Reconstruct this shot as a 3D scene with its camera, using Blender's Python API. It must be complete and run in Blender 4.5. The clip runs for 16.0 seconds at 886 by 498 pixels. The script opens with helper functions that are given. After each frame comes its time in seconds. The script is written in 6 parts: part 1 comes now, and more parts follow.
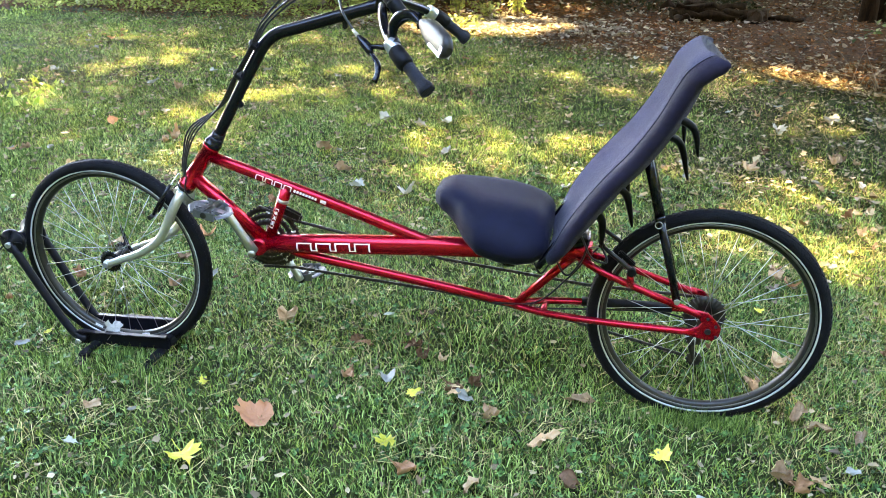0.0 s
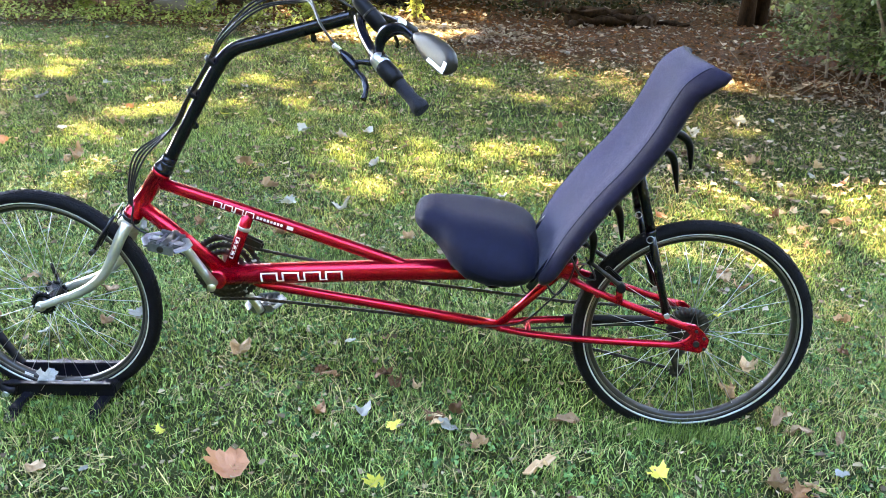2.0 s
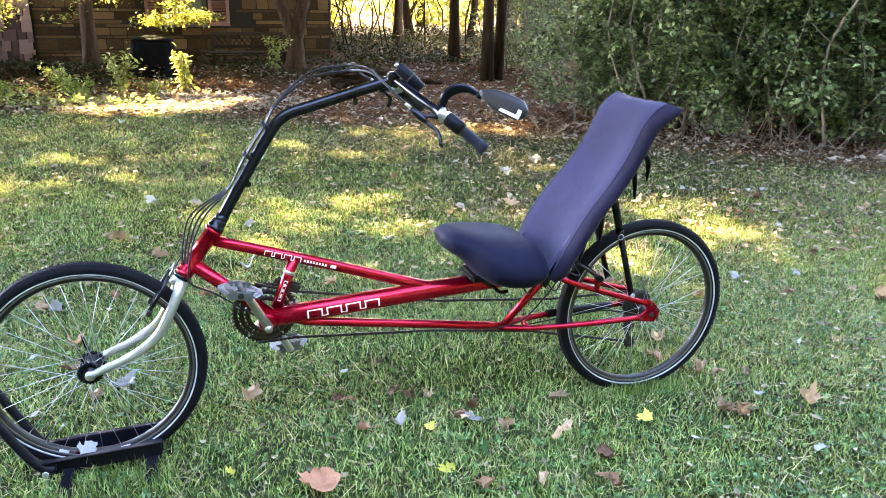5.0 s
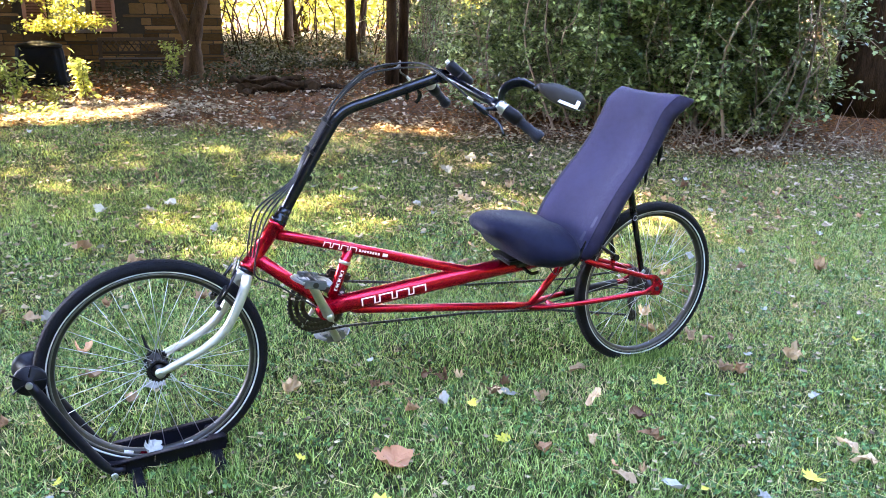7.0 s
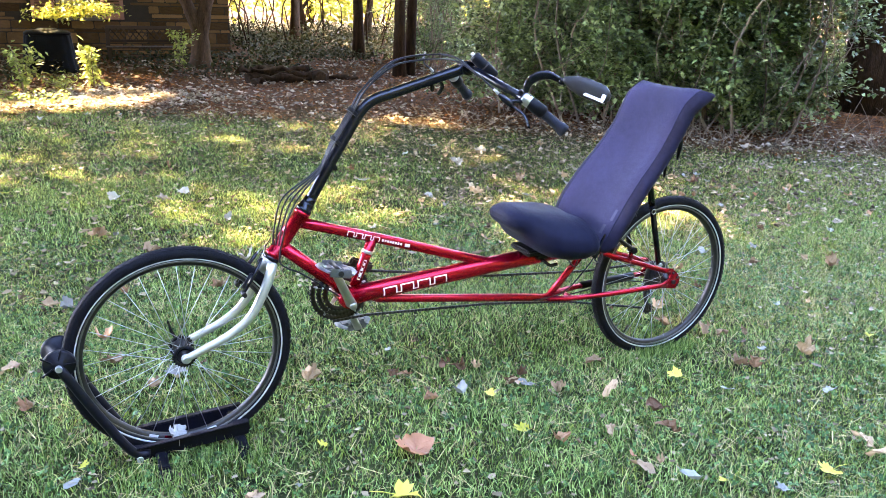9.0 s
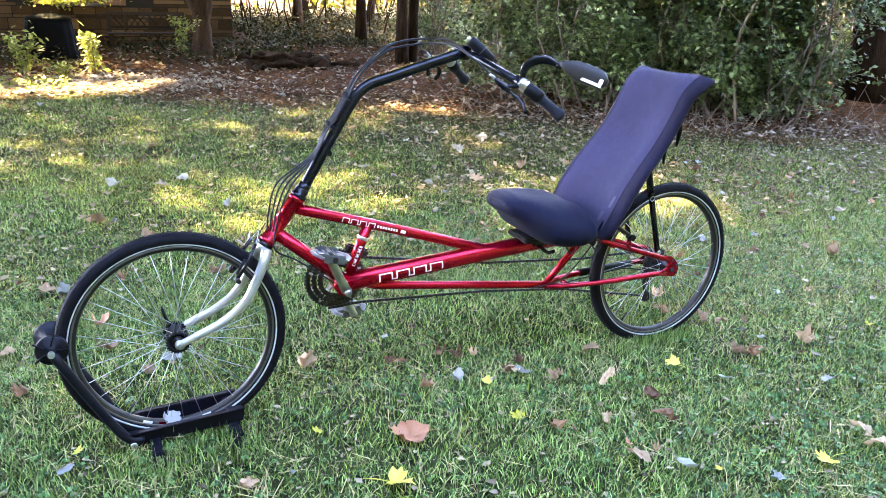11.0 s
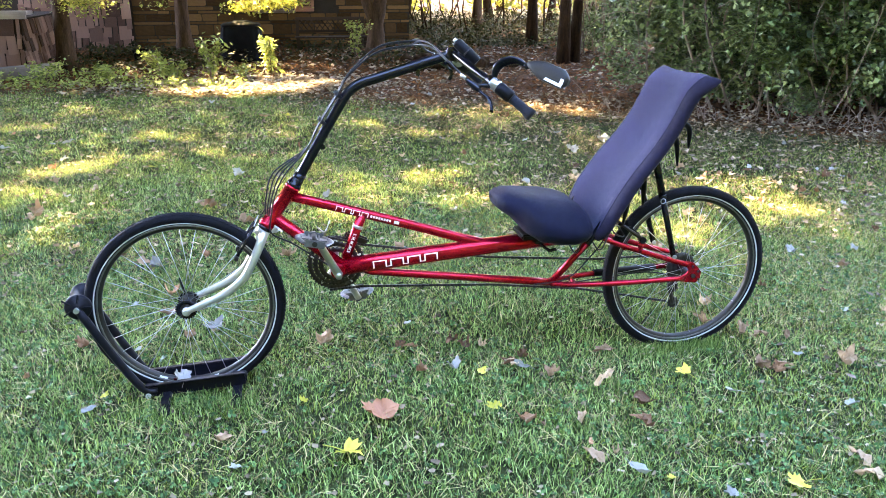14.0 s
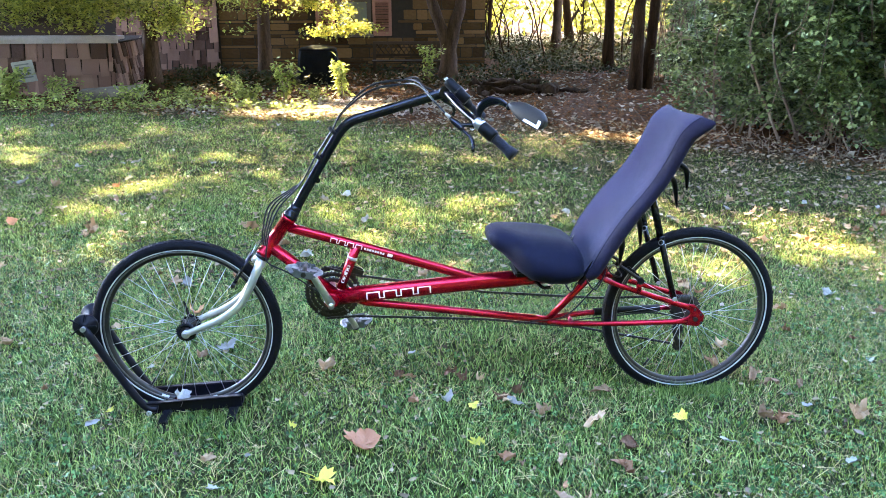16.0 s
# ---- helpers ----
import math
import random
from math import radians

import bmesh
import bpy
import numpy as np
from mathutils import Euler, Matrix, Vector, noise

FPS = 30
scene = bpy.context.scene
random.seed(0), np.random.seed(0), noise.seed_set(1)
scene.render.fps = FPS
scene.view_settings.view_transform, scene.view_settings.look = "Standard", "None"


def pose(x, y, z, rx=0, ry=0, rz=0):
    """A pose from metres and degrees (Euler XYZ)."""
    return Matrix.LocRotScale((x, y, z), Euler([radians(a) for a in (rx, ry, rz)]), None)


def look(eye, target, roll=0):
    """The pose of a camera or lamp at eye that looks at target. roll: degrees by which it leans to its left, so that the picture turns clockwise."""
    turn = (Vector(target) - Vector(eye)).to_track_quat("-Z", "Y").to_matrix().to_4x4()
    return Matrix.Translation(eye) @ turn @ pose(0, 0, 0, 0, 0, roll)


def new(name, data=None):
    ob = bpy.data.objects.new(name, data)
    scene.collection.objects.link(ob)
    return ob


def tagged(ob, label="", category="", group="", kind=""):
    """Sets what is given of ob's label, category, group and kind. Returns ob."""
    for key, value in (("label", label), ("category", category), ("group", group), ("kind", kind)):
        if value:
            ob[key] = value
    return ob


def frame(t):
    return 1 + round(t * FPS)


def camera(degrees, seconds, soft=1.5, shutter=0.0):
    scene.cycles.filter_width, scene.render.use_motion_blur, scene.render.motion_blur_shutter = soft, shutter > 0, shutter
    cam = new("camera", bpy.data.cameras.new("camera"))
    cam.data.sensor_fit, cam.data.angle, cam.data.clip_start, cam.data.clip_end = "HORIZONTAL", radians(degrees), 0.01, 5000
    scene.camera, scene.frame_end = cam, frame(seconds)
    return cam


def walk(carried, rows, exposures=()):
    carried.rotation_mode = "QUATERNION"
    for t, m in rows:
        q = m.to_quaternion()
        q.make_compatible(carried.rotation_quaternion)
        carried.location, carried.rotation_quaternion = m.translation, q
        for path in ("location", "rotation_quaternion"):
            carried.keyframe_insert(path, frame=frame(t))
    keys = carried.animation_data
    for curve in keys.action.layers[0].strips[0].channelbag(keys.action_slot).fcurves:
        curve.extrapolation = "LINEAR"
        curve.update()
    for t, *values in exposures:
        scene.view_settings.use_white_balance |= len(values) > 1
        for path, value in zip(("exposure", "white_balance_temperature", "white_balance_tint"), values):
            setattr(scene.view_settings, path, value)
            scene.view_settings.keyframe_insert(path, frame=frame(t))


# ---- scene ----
cam = camera(59.1, 16.0, soft=0.75)
PATH = [
    (0, (0.555, -1.946, 1.288), (0.186, -0.15, 0.488), 0.7),
    (0.5, (0.531, -1.945, 1.286), (0.225, -0.137, 0.487), 1.0),
    (1, (0.509, -1.938, 1.285), (0.26, -0.12, 0.489), 1.3),
    (1.5, (0.432, -1.93, 1.284), (0.243, -0.102, 0.495), 1.5),
    (2, (0.309, -1.86, 1.285), (0.213, -0.023, 0.501), 1.5),
    (2.5, (0.182, -1.838, 1.289), (0.189, 0.007, 0.516), 1.5),
    (3, (-0.024, -1.857, 1.297), (0.165, -0.008, 0.559), 2.4),
    (3.5, (-0.18, -1.943, 1.307), (0.144, -0.094, 0.615), 2.4),
    (4, (-0.264, -2.063, 1.316), (0.137, -0.21, 0.679), 1.1),
    (6.3, (-0.886, -2.2, 1.3), (-0.151, -0.447, 0.679), 1.8),
    (6.5, (-0.925, -2.19, 1.3), (-0.173, -0.441, 0.687), 1.5),
    (7, (-1.044, -2.139, 1.289), (-0.193, -0.434, 0.681), 1.2),
    (7.5, (-1.091, -2.134, 1.284), (-0.217, -0.444, 0.666), 1.6),
    (8, (-1.118, -2.135, 1.288), (-0.261, -0.437, 0.668), 1.7),
    (8.5, (-1.116, -2.135, 1.287), (-0.267, -0.434, 0.666), 1.8),
    (9, (-1.111, -2.131, 1.288), (-0.265, -0.43, 0.662), 1.9),
    (11.5, (-1.068, -2.127, 1.278), (-0.243, -0.429, 0.616), 1.9),
    (12, (-1.029, -2.137, 1.28), (-0.261, -0.414, 0.616), 1.5),
    (12.5, (-0.913, -2.161, 1.281), (-0.23, -0.402, 0.618), 1.0),
    (13, (-0.78, -2.199, 1.287), (-0.204, -0.401, 0.625), 0.3),
    (13.5, (-0.674, -2.327, 1.289), (-0.205, -0.497, 0.634), 0.0),
    (14, (-0.516, -2.446, 1.304), (-0.144, -0.596, 0.641), 0.1),
    (14.5, (-0.287, -2.487, 1.31), (-0.015, -0.62, 0.646), -0.0),
    (15, (-0.2, -2.49, 1.341), (0.011, -0.61, 0.694), 0.1),
    (15.5, (-0.212, -2.494, 1.349), (-0.027, -0.602, 0.728), 0.2),
    (16, (-0.22, -2.502, 1.358), (-0.056, -0.605, 0.744), -0.0),
]
walk(cam, [(t, look(eye, target, roll)) for t, eye, target, roll in PATH], [(0, 5.38, 6950, 12.5), (3, 5.52, 6600, 19), (7, 5.60, 6280, 25.5), (12.5, 5.60, 6200, 26.5), (14, 5.55, 6180, 23), (16, 5.43, 5750, 19.5)])

# ---- light ----
SUN_ELEV, SUN_AZ = 43.0, -24.0     # degrees; azimuth from +y towards +x
L = Vector((math.sin(radians(SUN_AZ)) * math.cos(radians(SUN_ELEV)), math.cos(radians(SUN_AZ)) * math.cos(radians(SUN_ELEV)), math.sin(radians(SUN_ELEV))))
world = bpy.data.worlds.new("sky")
scene.world = world
world.use_nodes = True
wt = world.node_tree
sky = wt.nodes.new("ShaderNodeTexSky")
sky.sky_type, sky.sun_disc = "NISHITA", False
sky.sun_elevation, sky.sun_rotation = radians(SUN_ELEV), radians(SUN_AZ)
wt.links.new(sky.outputs[0], wt.nodes["Background"].inputs[0])
wt.nodes["Background"].inputs[1].default_value = 0.15
sun = new("sun", bpy.data.lights.new("sun", "SUN"))
sun.data.energy, sun.data.angle, sun.data.color = 2.9, radians(0.8), (1.0, 0.81, 0.36)
sun.matrix_world = look(L * 60, (0, 0, 0))


# ---- materials ----
def mat(name, color, rough=0.5, metal=0.0, var=0.15, scale=20.0, bump=0.0, bscale=None, coat=0.0, hue=None, sheen=0.0, transl=0.0, by=None, spec=0.5, stretch=None, mid=None):
    """A principled material whose colour varies at two scales. mid: a place and colour between the ends; by: 'object' or 'island' for a change from piece to piece; hue: colour towards which it varies."""
    m = bpy.data.materials.new(name)
    m.use_nodes = True
    nt = m.node_tree
    b = nt.nodes["Principled BSDF"]
    N, K = nt.nodes.new, nt.links.new
    tc = N("ShaderNodeTexCoord")
    src = tc.outputs["Object"]
    if stretch:
        mp = N("ShaderNodeMapping")
        mp.inputs["Scale"].default_value = stretch
        K(src, mp.inputs[0])
        src = mp.outputs[0]
    n1, n2 = N("ShaderNodeTexNoise"), N("ShaderNodeTexNoise")
    n1.inputs["Scale"].default_value, n2.inputs["Scale"].default_value = scale, scale * 7.3
    n1.inputs["Detail"].default_value = 5.0
    K(src, n1.inputs["Vector"]); K(src, n2.inputs["Vector"])
    mix = N("ShaderNodeMath"); mix.operation = "MULTIPLY_ADD"
    mix.inputs[1].default_value = 0.6
    K(n1.outputs[0], mix.inputs[0])
    half = N("ShaderNodeMath"); half.operation = "MULTIPLY"; half.inputs[1].default_value = 0.4
    K(n2.outputs[0], half.inputs[0]); K(half.outputs[0], mix.inputs[2])
    fac = mix.outputs[0]
    if by:
        info = N("ShaderNodeObjectInfo") if by == "object" else N("ShaderNodeNewGeometry")
        add = N("ShaderNodeMath"); add.operation = "MULTIPLY_ADD"; add.inputs[1].default_value = 0.75
        K(info.outputs["Random" if by == "object" else "Random Per Island"], add.inputs[0])
        low = N("ShaderNodeMath"); low.operation = "MULTIPLY_ADD"; low.inputs[1].default_value = 0.5; low.inputs[2].default_value = -0.125
        K(fac, low.inputs[0]); K(low.outputs[0], add.inputs[2])
        fac = add.outputs[0]
    ramp = N("ShaderNodeValToRGB")
    c = Vector(color)
    h = Vector(hue) if hue else c * (1 + var)
    a = c * (1 - var)
    ramp.color_ramp.elements[0].position, ramp.color_ramp.elements[1].position = (0.3, 0.7) if not by else (0.05, 0.95)
    ramp.color_ramp.elements[0].color, ramp.color_ramp.elements[1].color = (*a, 1), (*h, 1)
    if mid:
        ramp.color_ramp.elements.new(mid[0]).color = (*mid[1], 1)
    K(fac, ramp.inputs[0])
    K(ramp.outputs[0], b.inputs["Base Color"])
    b.inputs["Roughness"].default_value, b.inputs["Metallic"].default_value = rough, metal
    b.inputs["Coat Weight"].default_value, b.inputs["Coat Roughness"].default_value = coat, 0.06
    b.inputs["Specular IOR Level"].default_value = spec
    if sheen:
        b.inputs["Sheen Weight"].default_value, b.inputs["Sheen Roughness"].default_value = sheen, 0.4
    if bump:
        nb = N("ShaderNodeTexNoise"); nb.inputs["Scale"].default_value = bscale or scale * 6; nb.inputs["Detail"].default_value = 4
        K(src, nb.inputs["Vector"])
        bp = N("ShaderNodeBump"); bp.inputs["Strength"].default_value = min(1.0, bump); bp.inputs["Distance"].default_value = 0.01
        K(nb.outputs[0], bp.inputs["Height"]); K(bp.outputs[0], b.inputs["Normal"])
    if transl:
        tr = N("ShaderNodeBsdfTranslucent")
        K(ramp.outputs[0], tr.inputs[0])
        ms = N("ShaderNodeMixShader"); ms.inputs[0].default_value = transl
        K(b.outputs[0], ms.inputs[1]); K(tr.outputs[0], ms.inputs[2])
        K(ms.outputs[0], nt.nodes["Material Output"].inputs[0])
    return m


RED = mat("candy_red_paint", (0.42, 0.001, 0.017), 0.26, 0.75, 0.12, 9, coat=0.25)
BLACK = mat("black_gloss_paint", (0.003, 0.0035, 0.008), 0.2, 0.0, 0.3, 15, spec=0.32)
PLASTIC = mat("black_plastic", (0.0045, 0.0045, 0.006), 0.5, 0, 0.3, 30, bump=0.03, bscale=400, spec=0.14)
RUBBER = mat("tyre_rubber", (0.006, 0.006, 0.008), 0.65, 0, 0.35, 40, bump=0.3, bscale=300, spec=0.11)
TRACK = mat("worn_brake_track", (0.15, 0.145, 0.13), 0.4, 0.7, 0.25, 60)
GRIPM = mat("grip_rubber", (0.010, 0.011, 0.019), 0.6, 0, 0.3, 60, bump=0.4, bscale=500, spec=0.25)
PIPING = mat("seat_edge_cover", (0.0135, 0.0108, 0.024), 0.7, 0, 0.3, 9, bump=0.25, bscale=700, sheen=0.06, spec=0.12)
MIRRORM = mat("mirror_housing", (0.016, 0.014, 0.013), 0.42, 0, 0.2, 30, bump=0.03, bscale=400, spec=0.3)
FADED = mat("faded_print", (0.060, 0.054, 0.085), 0.8, 0, 0.3, 60)
FABRIC = mat("seat_mesh_fabric", (0.027, 0.024, 0.055), 0.8, 0, 0.25, 7, bump=0.35, bscale=900, sheen=0.12, spec=0.12)
FOAM = mat("seat_cover", (0.0062, 0.0066, 0.0205), 0.62, 0, 0.25, 11, bump=0.25, bscale=700, sheen=0.03, spec=0.13)
SILVER = mat("champagne_silver_paint", (0.50, 0.49, 0.42), 0.32, 0.6, 0.08, 14, coat=0.6)
ALLOY = mat("brushed_alloy", (0.50, 0.50, 0.49), 0.33, 0.9, 0.15, 40, bump=0.05, bscale=200)
STEEL = mat("spoke_steel", (0.50, 0.50, 0.50), 0.35, 1.0, 0.08, 60)
RIMM = mat("dark_rim", (0.045, 0.043, 0.040), 0.42, 0.75, 0.2, 30)
REFLECT = mat("reflective_strip", (0.48, 0.48, 0.45), 0.4, 0, 0.06, 30)
DARKSTEEL = mat("oily_steel", (0.035, 0.032, 0.03), 0.4, 0.7, 0.4, 80)
DECAL = mat("white_decal", (0.78, 0.76, 0.76), 0.4, 0, 0.05, 30)
STANDM = mat("powder_coated_steel", (0.004, 0.0042, 0.008), 0.45, 0.0, 0.3, 25, bump=0.1, bscale=500, spec=0.2)
CABLE = mat("cable_sheath", (0.010, 0.010, 0.013), 0.42, 0, 0.2, 30, spec=0.3)
PEDALM = mat("pedal_cage", (0.16, 0.165, 0.18), 0.38, 0.75, 0.25, 60)
BARK = mat("bark", (0.015, 0.0075, 0.004), 0.95, 0, 0.5, 6, bump=1.0, bscale=25, spec=0.1, hue=(0.052, 0.028, 0.014), stretch=(3, 3, 0.5))
BARKW = mat("warm_bark", (0.030, 0.015, 0.008), 0.9, 0, 0.5, 5, bump=1.0, bscale=20, spec=0.15, hue=(0.105, 0.058, 0.032), stretch=(3, 3, 0.6))
TWIG = mat("dry_twig", (0.10, 0.070, 0.048), 0.85, 0, 0.4, 20, by="island", hue=(0.30, 0.22, 0.155))
HEDGE = mat("hedge_leaf", (0.020, 0.040, 0.010), 0.36, 0, 0.4, 3, by="island", hue=(0.38, 0.45, 0.19), mid=(0.5, (0.106, 0.150, 0.040)), transl=0.26, spec=0.36)
CANOPY = mat("canopy_leaf", (0.05, 0.085, 0.012), 0.5, 0, 0.3, 3, by="island", hue=(0.16, 0.17, 0.02), transl=0.4)
MAPLE = mat("garden_maple_leaf", (0.10, 0.15, 0.015), 0.45, 0, 0.4, 3, by="island", hue=(0.62, 0.58, 0.10), transl=0.6)
PLANT = mat("garden_plant_leaf", (0.14, 0.20, 0.025), 0.45, 0, 0.4, 3, by="island", hue=(0.55, 0.58, 0.15), transl=0.55)
WOODS = mat("far_leaf", (0.14, 0.16, 0.016), 0.7, 0, 0.4, 1, by="island", hue=(0.62, 0.58, 0.10), transl=0.5, spec=0.2)
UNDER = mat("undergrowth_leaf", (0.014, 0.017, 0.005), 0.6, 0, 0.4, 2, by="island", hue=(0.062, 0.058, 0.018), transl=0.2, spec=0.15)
THATCH = mat("thatch", (0.085, 0.056, 0.028), 0.8, 0, 0.4, 4, by="island", hue=(0.46, 0.36, 0.21), transl=0.2, spec=0.2)
GRASS = mat("grass_blade", (0.009, 0.024, 0.005), 0.42, 0, 0.3, 1.2, by="island", hue=(0.58, 0.71, 0.23), mid=(0.5, (0.134, 0.234, 0.043)), transl=0.24, spec=0.24)
TUFT = mat("yellowing_grass", (0.026, 0.052, 0.008), 0.45, 0, 0.3, 2.0, by="island", hue=(0.56, 0.62, 0.14), mid=(0.5, (0.21, 0.29, 0.040)), transl=0.32, spec=0.22)
STRAW = mat("dry_grass", (0.20, 0.14, 0.065), 0.6, 0, 0.4, 5, by="island", hue=(0.66, 0.55, 0.24), transl=0.2, spec=0.16)
CLOVER = mat("clover_leaf", (0.018, 0.058, 0.014), 0.5, 0, 0.3, 2, by="island", hue=(0.20, 0.36, 0.11), mid=(0.6, (0.055, 0.135, 0.030)), transl=0.22, spec=0.25)
# leaf colour paled to carry the brightness of sunlit ground
SUNPALE = mat("sun_pale_leaf", (0.28, 0.20, 0.13), 0.8, 0, 0.4, 5, by="island", hue=(0.56, 0.48, 0.38), transl=0.15, spec=0.2)
DRIFT = mat("drifted_leaf", (0.09, 0.050, 0.028), 0.75, 0, 0.4, 5, by="island", hue=(0.56, 0.45, 0.34), transl=0.2, spec=0.20)
SCRAP = mat("leaf_scrap", (0.08, 0.046, 0.022), 0.8, 0, 0.5, 5, by="island", hue=(0.50, 0.40, 0.25), transl=0.15, spec=0.3)
NEEDLE = mat("pine_needles", (0.050, 0.016, 0.004), 0.85, 0, 0.5, 5, by="island", hue=(0.33, 0.135, 0.038), spec=0.2)
BIN = mat("composter_plastic", (0.006, 0.006, 0.007), 0.7, 0, 0.3, 8, bump=0.2, bscale=60, spec=0.06)
WOODDARK = mat("weathered_wood", (0.030, 0.018, 0.012), 0.9, 0, 0.4, 8, bump=0.5, bscale=60, by="object", spec=0.15, hue=(0.075, 0.048, 0.034), stretch=(1, 1, 0.2))
SHINGLE = mat("cedar_shingle", (0.065, 0.028, 0.018), 0.9, 0, 0.5, 5, bump=1.0, bscale=30, by="object", spec=0.15, hue=(0.36, 0.205, 0.145), stretch=(9, 9, 0.5))
LEDGE = mat("painted_ledge_board", (0.42, 0.35, 0.34), 0.7, 0, 0.2, 6, bump=0.3)
STONE = mat("fieldstone", (0.046, 0.020, 0.006), 0.9, 0, 0.4, 5, bump=0.8, bscale=24, by="object", spec=0.15, hue=(0.215, 0.118, 0.042), mid=(0.55, (0.115, 0.061, 0.022)))
MORTAR = mat("mortar", (0.024, 0.015, 0.008), 0.95, 0, 0.25, 12, bump=0.5)
SHUTTER = mat("shutter_paint", (0.26, 0.115, 0.075), 0.6, 0, 0.15, 10, bump=0.2)
FRAMEP = mat("window_frame_paint", (0.10, 0.075, 0.06), 0.6, 0, 0.2, 10)
CURTAIN = mat("grey_blind", (0.20, 0.21, 0.19), 0.7, 0, 0.12, 3)
GLASS = mat("window_glass", (0.03, 0.035, 0.035), 0.05, 0, 0.1, 3, spec=0.8)
ROCK = mat("flat_stone", (0.19, 0.15, 0.12), 0.9, 0, 0.3, 5, bump=0.6)
SIGNM = mat("sign_board", (0.27, 0.25, 0.20), 0.6, 0, 0.15, 10)
SIGNINK = mat("sign_lettering", (0.12, 0.12, 0.10), 0.6, 0, 0.1, 10)
LEAFM = {
    "tan": mat("leaf_tan", (0.32, 0.19, 0.10), 0.7, 0, 0.4, 30, bump=0.5, bscale=70, by="object", hue=(0.70, 0.48, 0.28), transl=0.2),
    "orange": mat("leaf_salmon", (0.50, 0.22, 0.105), 0.65, 0, 0.2, 30, bump=0.6, bscale=60, by="object", hue=(0.70, 0.37, 0.21), transl=0.2),
    "pale": mat("leaf_pale", (0.25, 0.24, 0.21), 0.6, 0, 0.25, 30, bump=0.3, bscale=90, by="object", hue=(0.50, 0.50, 0.46), transl=0.2),
    "yellow": mat("leaf_yellow", (0.50, 0.46, 0.03), 0.55, 0, 0.2, 25, bump=0.3, bscale=90, by="object", hue=(0.78, 0.70, 0.10), transl=0.3),
    "brown": mat("leaf_brown", (0.12, 0.055, 0.024), 0.75, 0, 0.4, 30, bump=0.5, bscale=90, by="object", hue=(0.36, 0.19, 0.095), transl=0.1),
}


# ---- helpers of this scene ----
def mesh_from(bm, name, material, smooth=False):
    me = bpy.data.meshes.new(name)
    bmesh.ops.recalc_face_normals(bm, faces=bm.faces[:])
    if smooth:
        for f in bm.faces:
            if len(f.verts) <= 4:
                f.smooth = True
    bm.to_mesh(me)
    bm.free()
    me.materials.append(material)
    return me


def part(name, bm, material, parent=None, label="", smooth=True):
    ob = new(name, bm if isinstance(bm, bpy.types.Mesh) else mesh_from(bm, name, material, smooth))
    if parent:
        ob.parent = parent
    if label:
        ob["label"] = label
    return ob


def thing(name, label, category, at=(0, 0, 0), rz=0.0, group="", kind=""):
    ob = new(name)
    ob.matrix_world = pose(*at, 0, 0, rz)
    return tagged(ob, label, category, group, kind)


def arrays(name, verts, faces, material, smooth=False):
    """A mesh from numpy vertices (n, 3) and faces (m, k) all of k corners."""
    me = bpy.data.meshes.new(name)
    verts, faces = np.asarray(verts, np.float32), np.asarray(faces, np.int32)
    k = faces.shape[1]
    me.vertices.add(len(verts)); me.vertices.foreach_set("co", verts.ravel())
    me.loops.add(faces.size); me.loops.foreach_set("vertex_index", faces.ravel())
    me.polygons.add(len(faces)); me.polygons.foreach_set("loop_start", np.arange(0, faces.size, k, dtype=np.int32))
    if smooth:
        me.polygons.foreach_set("use_smooth", np.ones(len(faces), bool))
    me.update(calc_edges=True)
    me.materials.append(material)
    return me


def smooth_path(pts, n=8):
    """A Catmull-Rom line through the points."""
    p = [Vector(q) for q in pts]
    p = [p[0] * 2 - p[1]] + p + [p[-1] * 2 - p[-2]]
    out = []
    for i in range(1, len(p) - 2):
        for k in range(n):
            t = k / n
            a, b, c, d = p[i - 1:i + 3]
            out.append(0.5 * ((2 * b) + (c - a) * t + (2 * a - 5 * b + 4 * c - d) * t * t + (3 * b - a - 3 * c + d) * t ** 3))
    return out + [p[-2]]


def tube(pts, r, seg=12, bm=None, flat=1.0, cap=True):
    """A pipe along the points; r: one radius or one for each point; flat: its height as a share of its width."""
    bm = bm or bmesh.new()
    p = [Vector(q) for q in pts]
    rs = r if isinstance(r, (list, tuple)) else [r] * len(p)
    side, rings = None, []
    for i, q in enumerate(p):
        d = (p[min(i + 1, len(p) - 1)] - p[max(i - 1, 0)]).normalized()
        if side is None:
            side = d.cross(Vector((0, 0, 1)) if abs(d.z) < 0.9 else Vector((0, 1, 0))).normalized()
        side = (side - d * side.dot(d)).normalized()
        up = d.cross(side)
        rings.append([bm.verts.new(q + side * math.cos(a) * rs[i] + up * math.sin(a) * rs[i] * flat) for a in (2 * math.pi * k / seg for k in range(seg))])
    for a, b in zip(rings, rings[1:]):
        for k in range(seg):
            bm.faces.new((a[k], a[(k + 1) % seg], b[(k + 1) % seg], b[k]))
    if cap:
        bm.faces.new(rings[0]); bm.faces.new(rings[-1])
    return bm


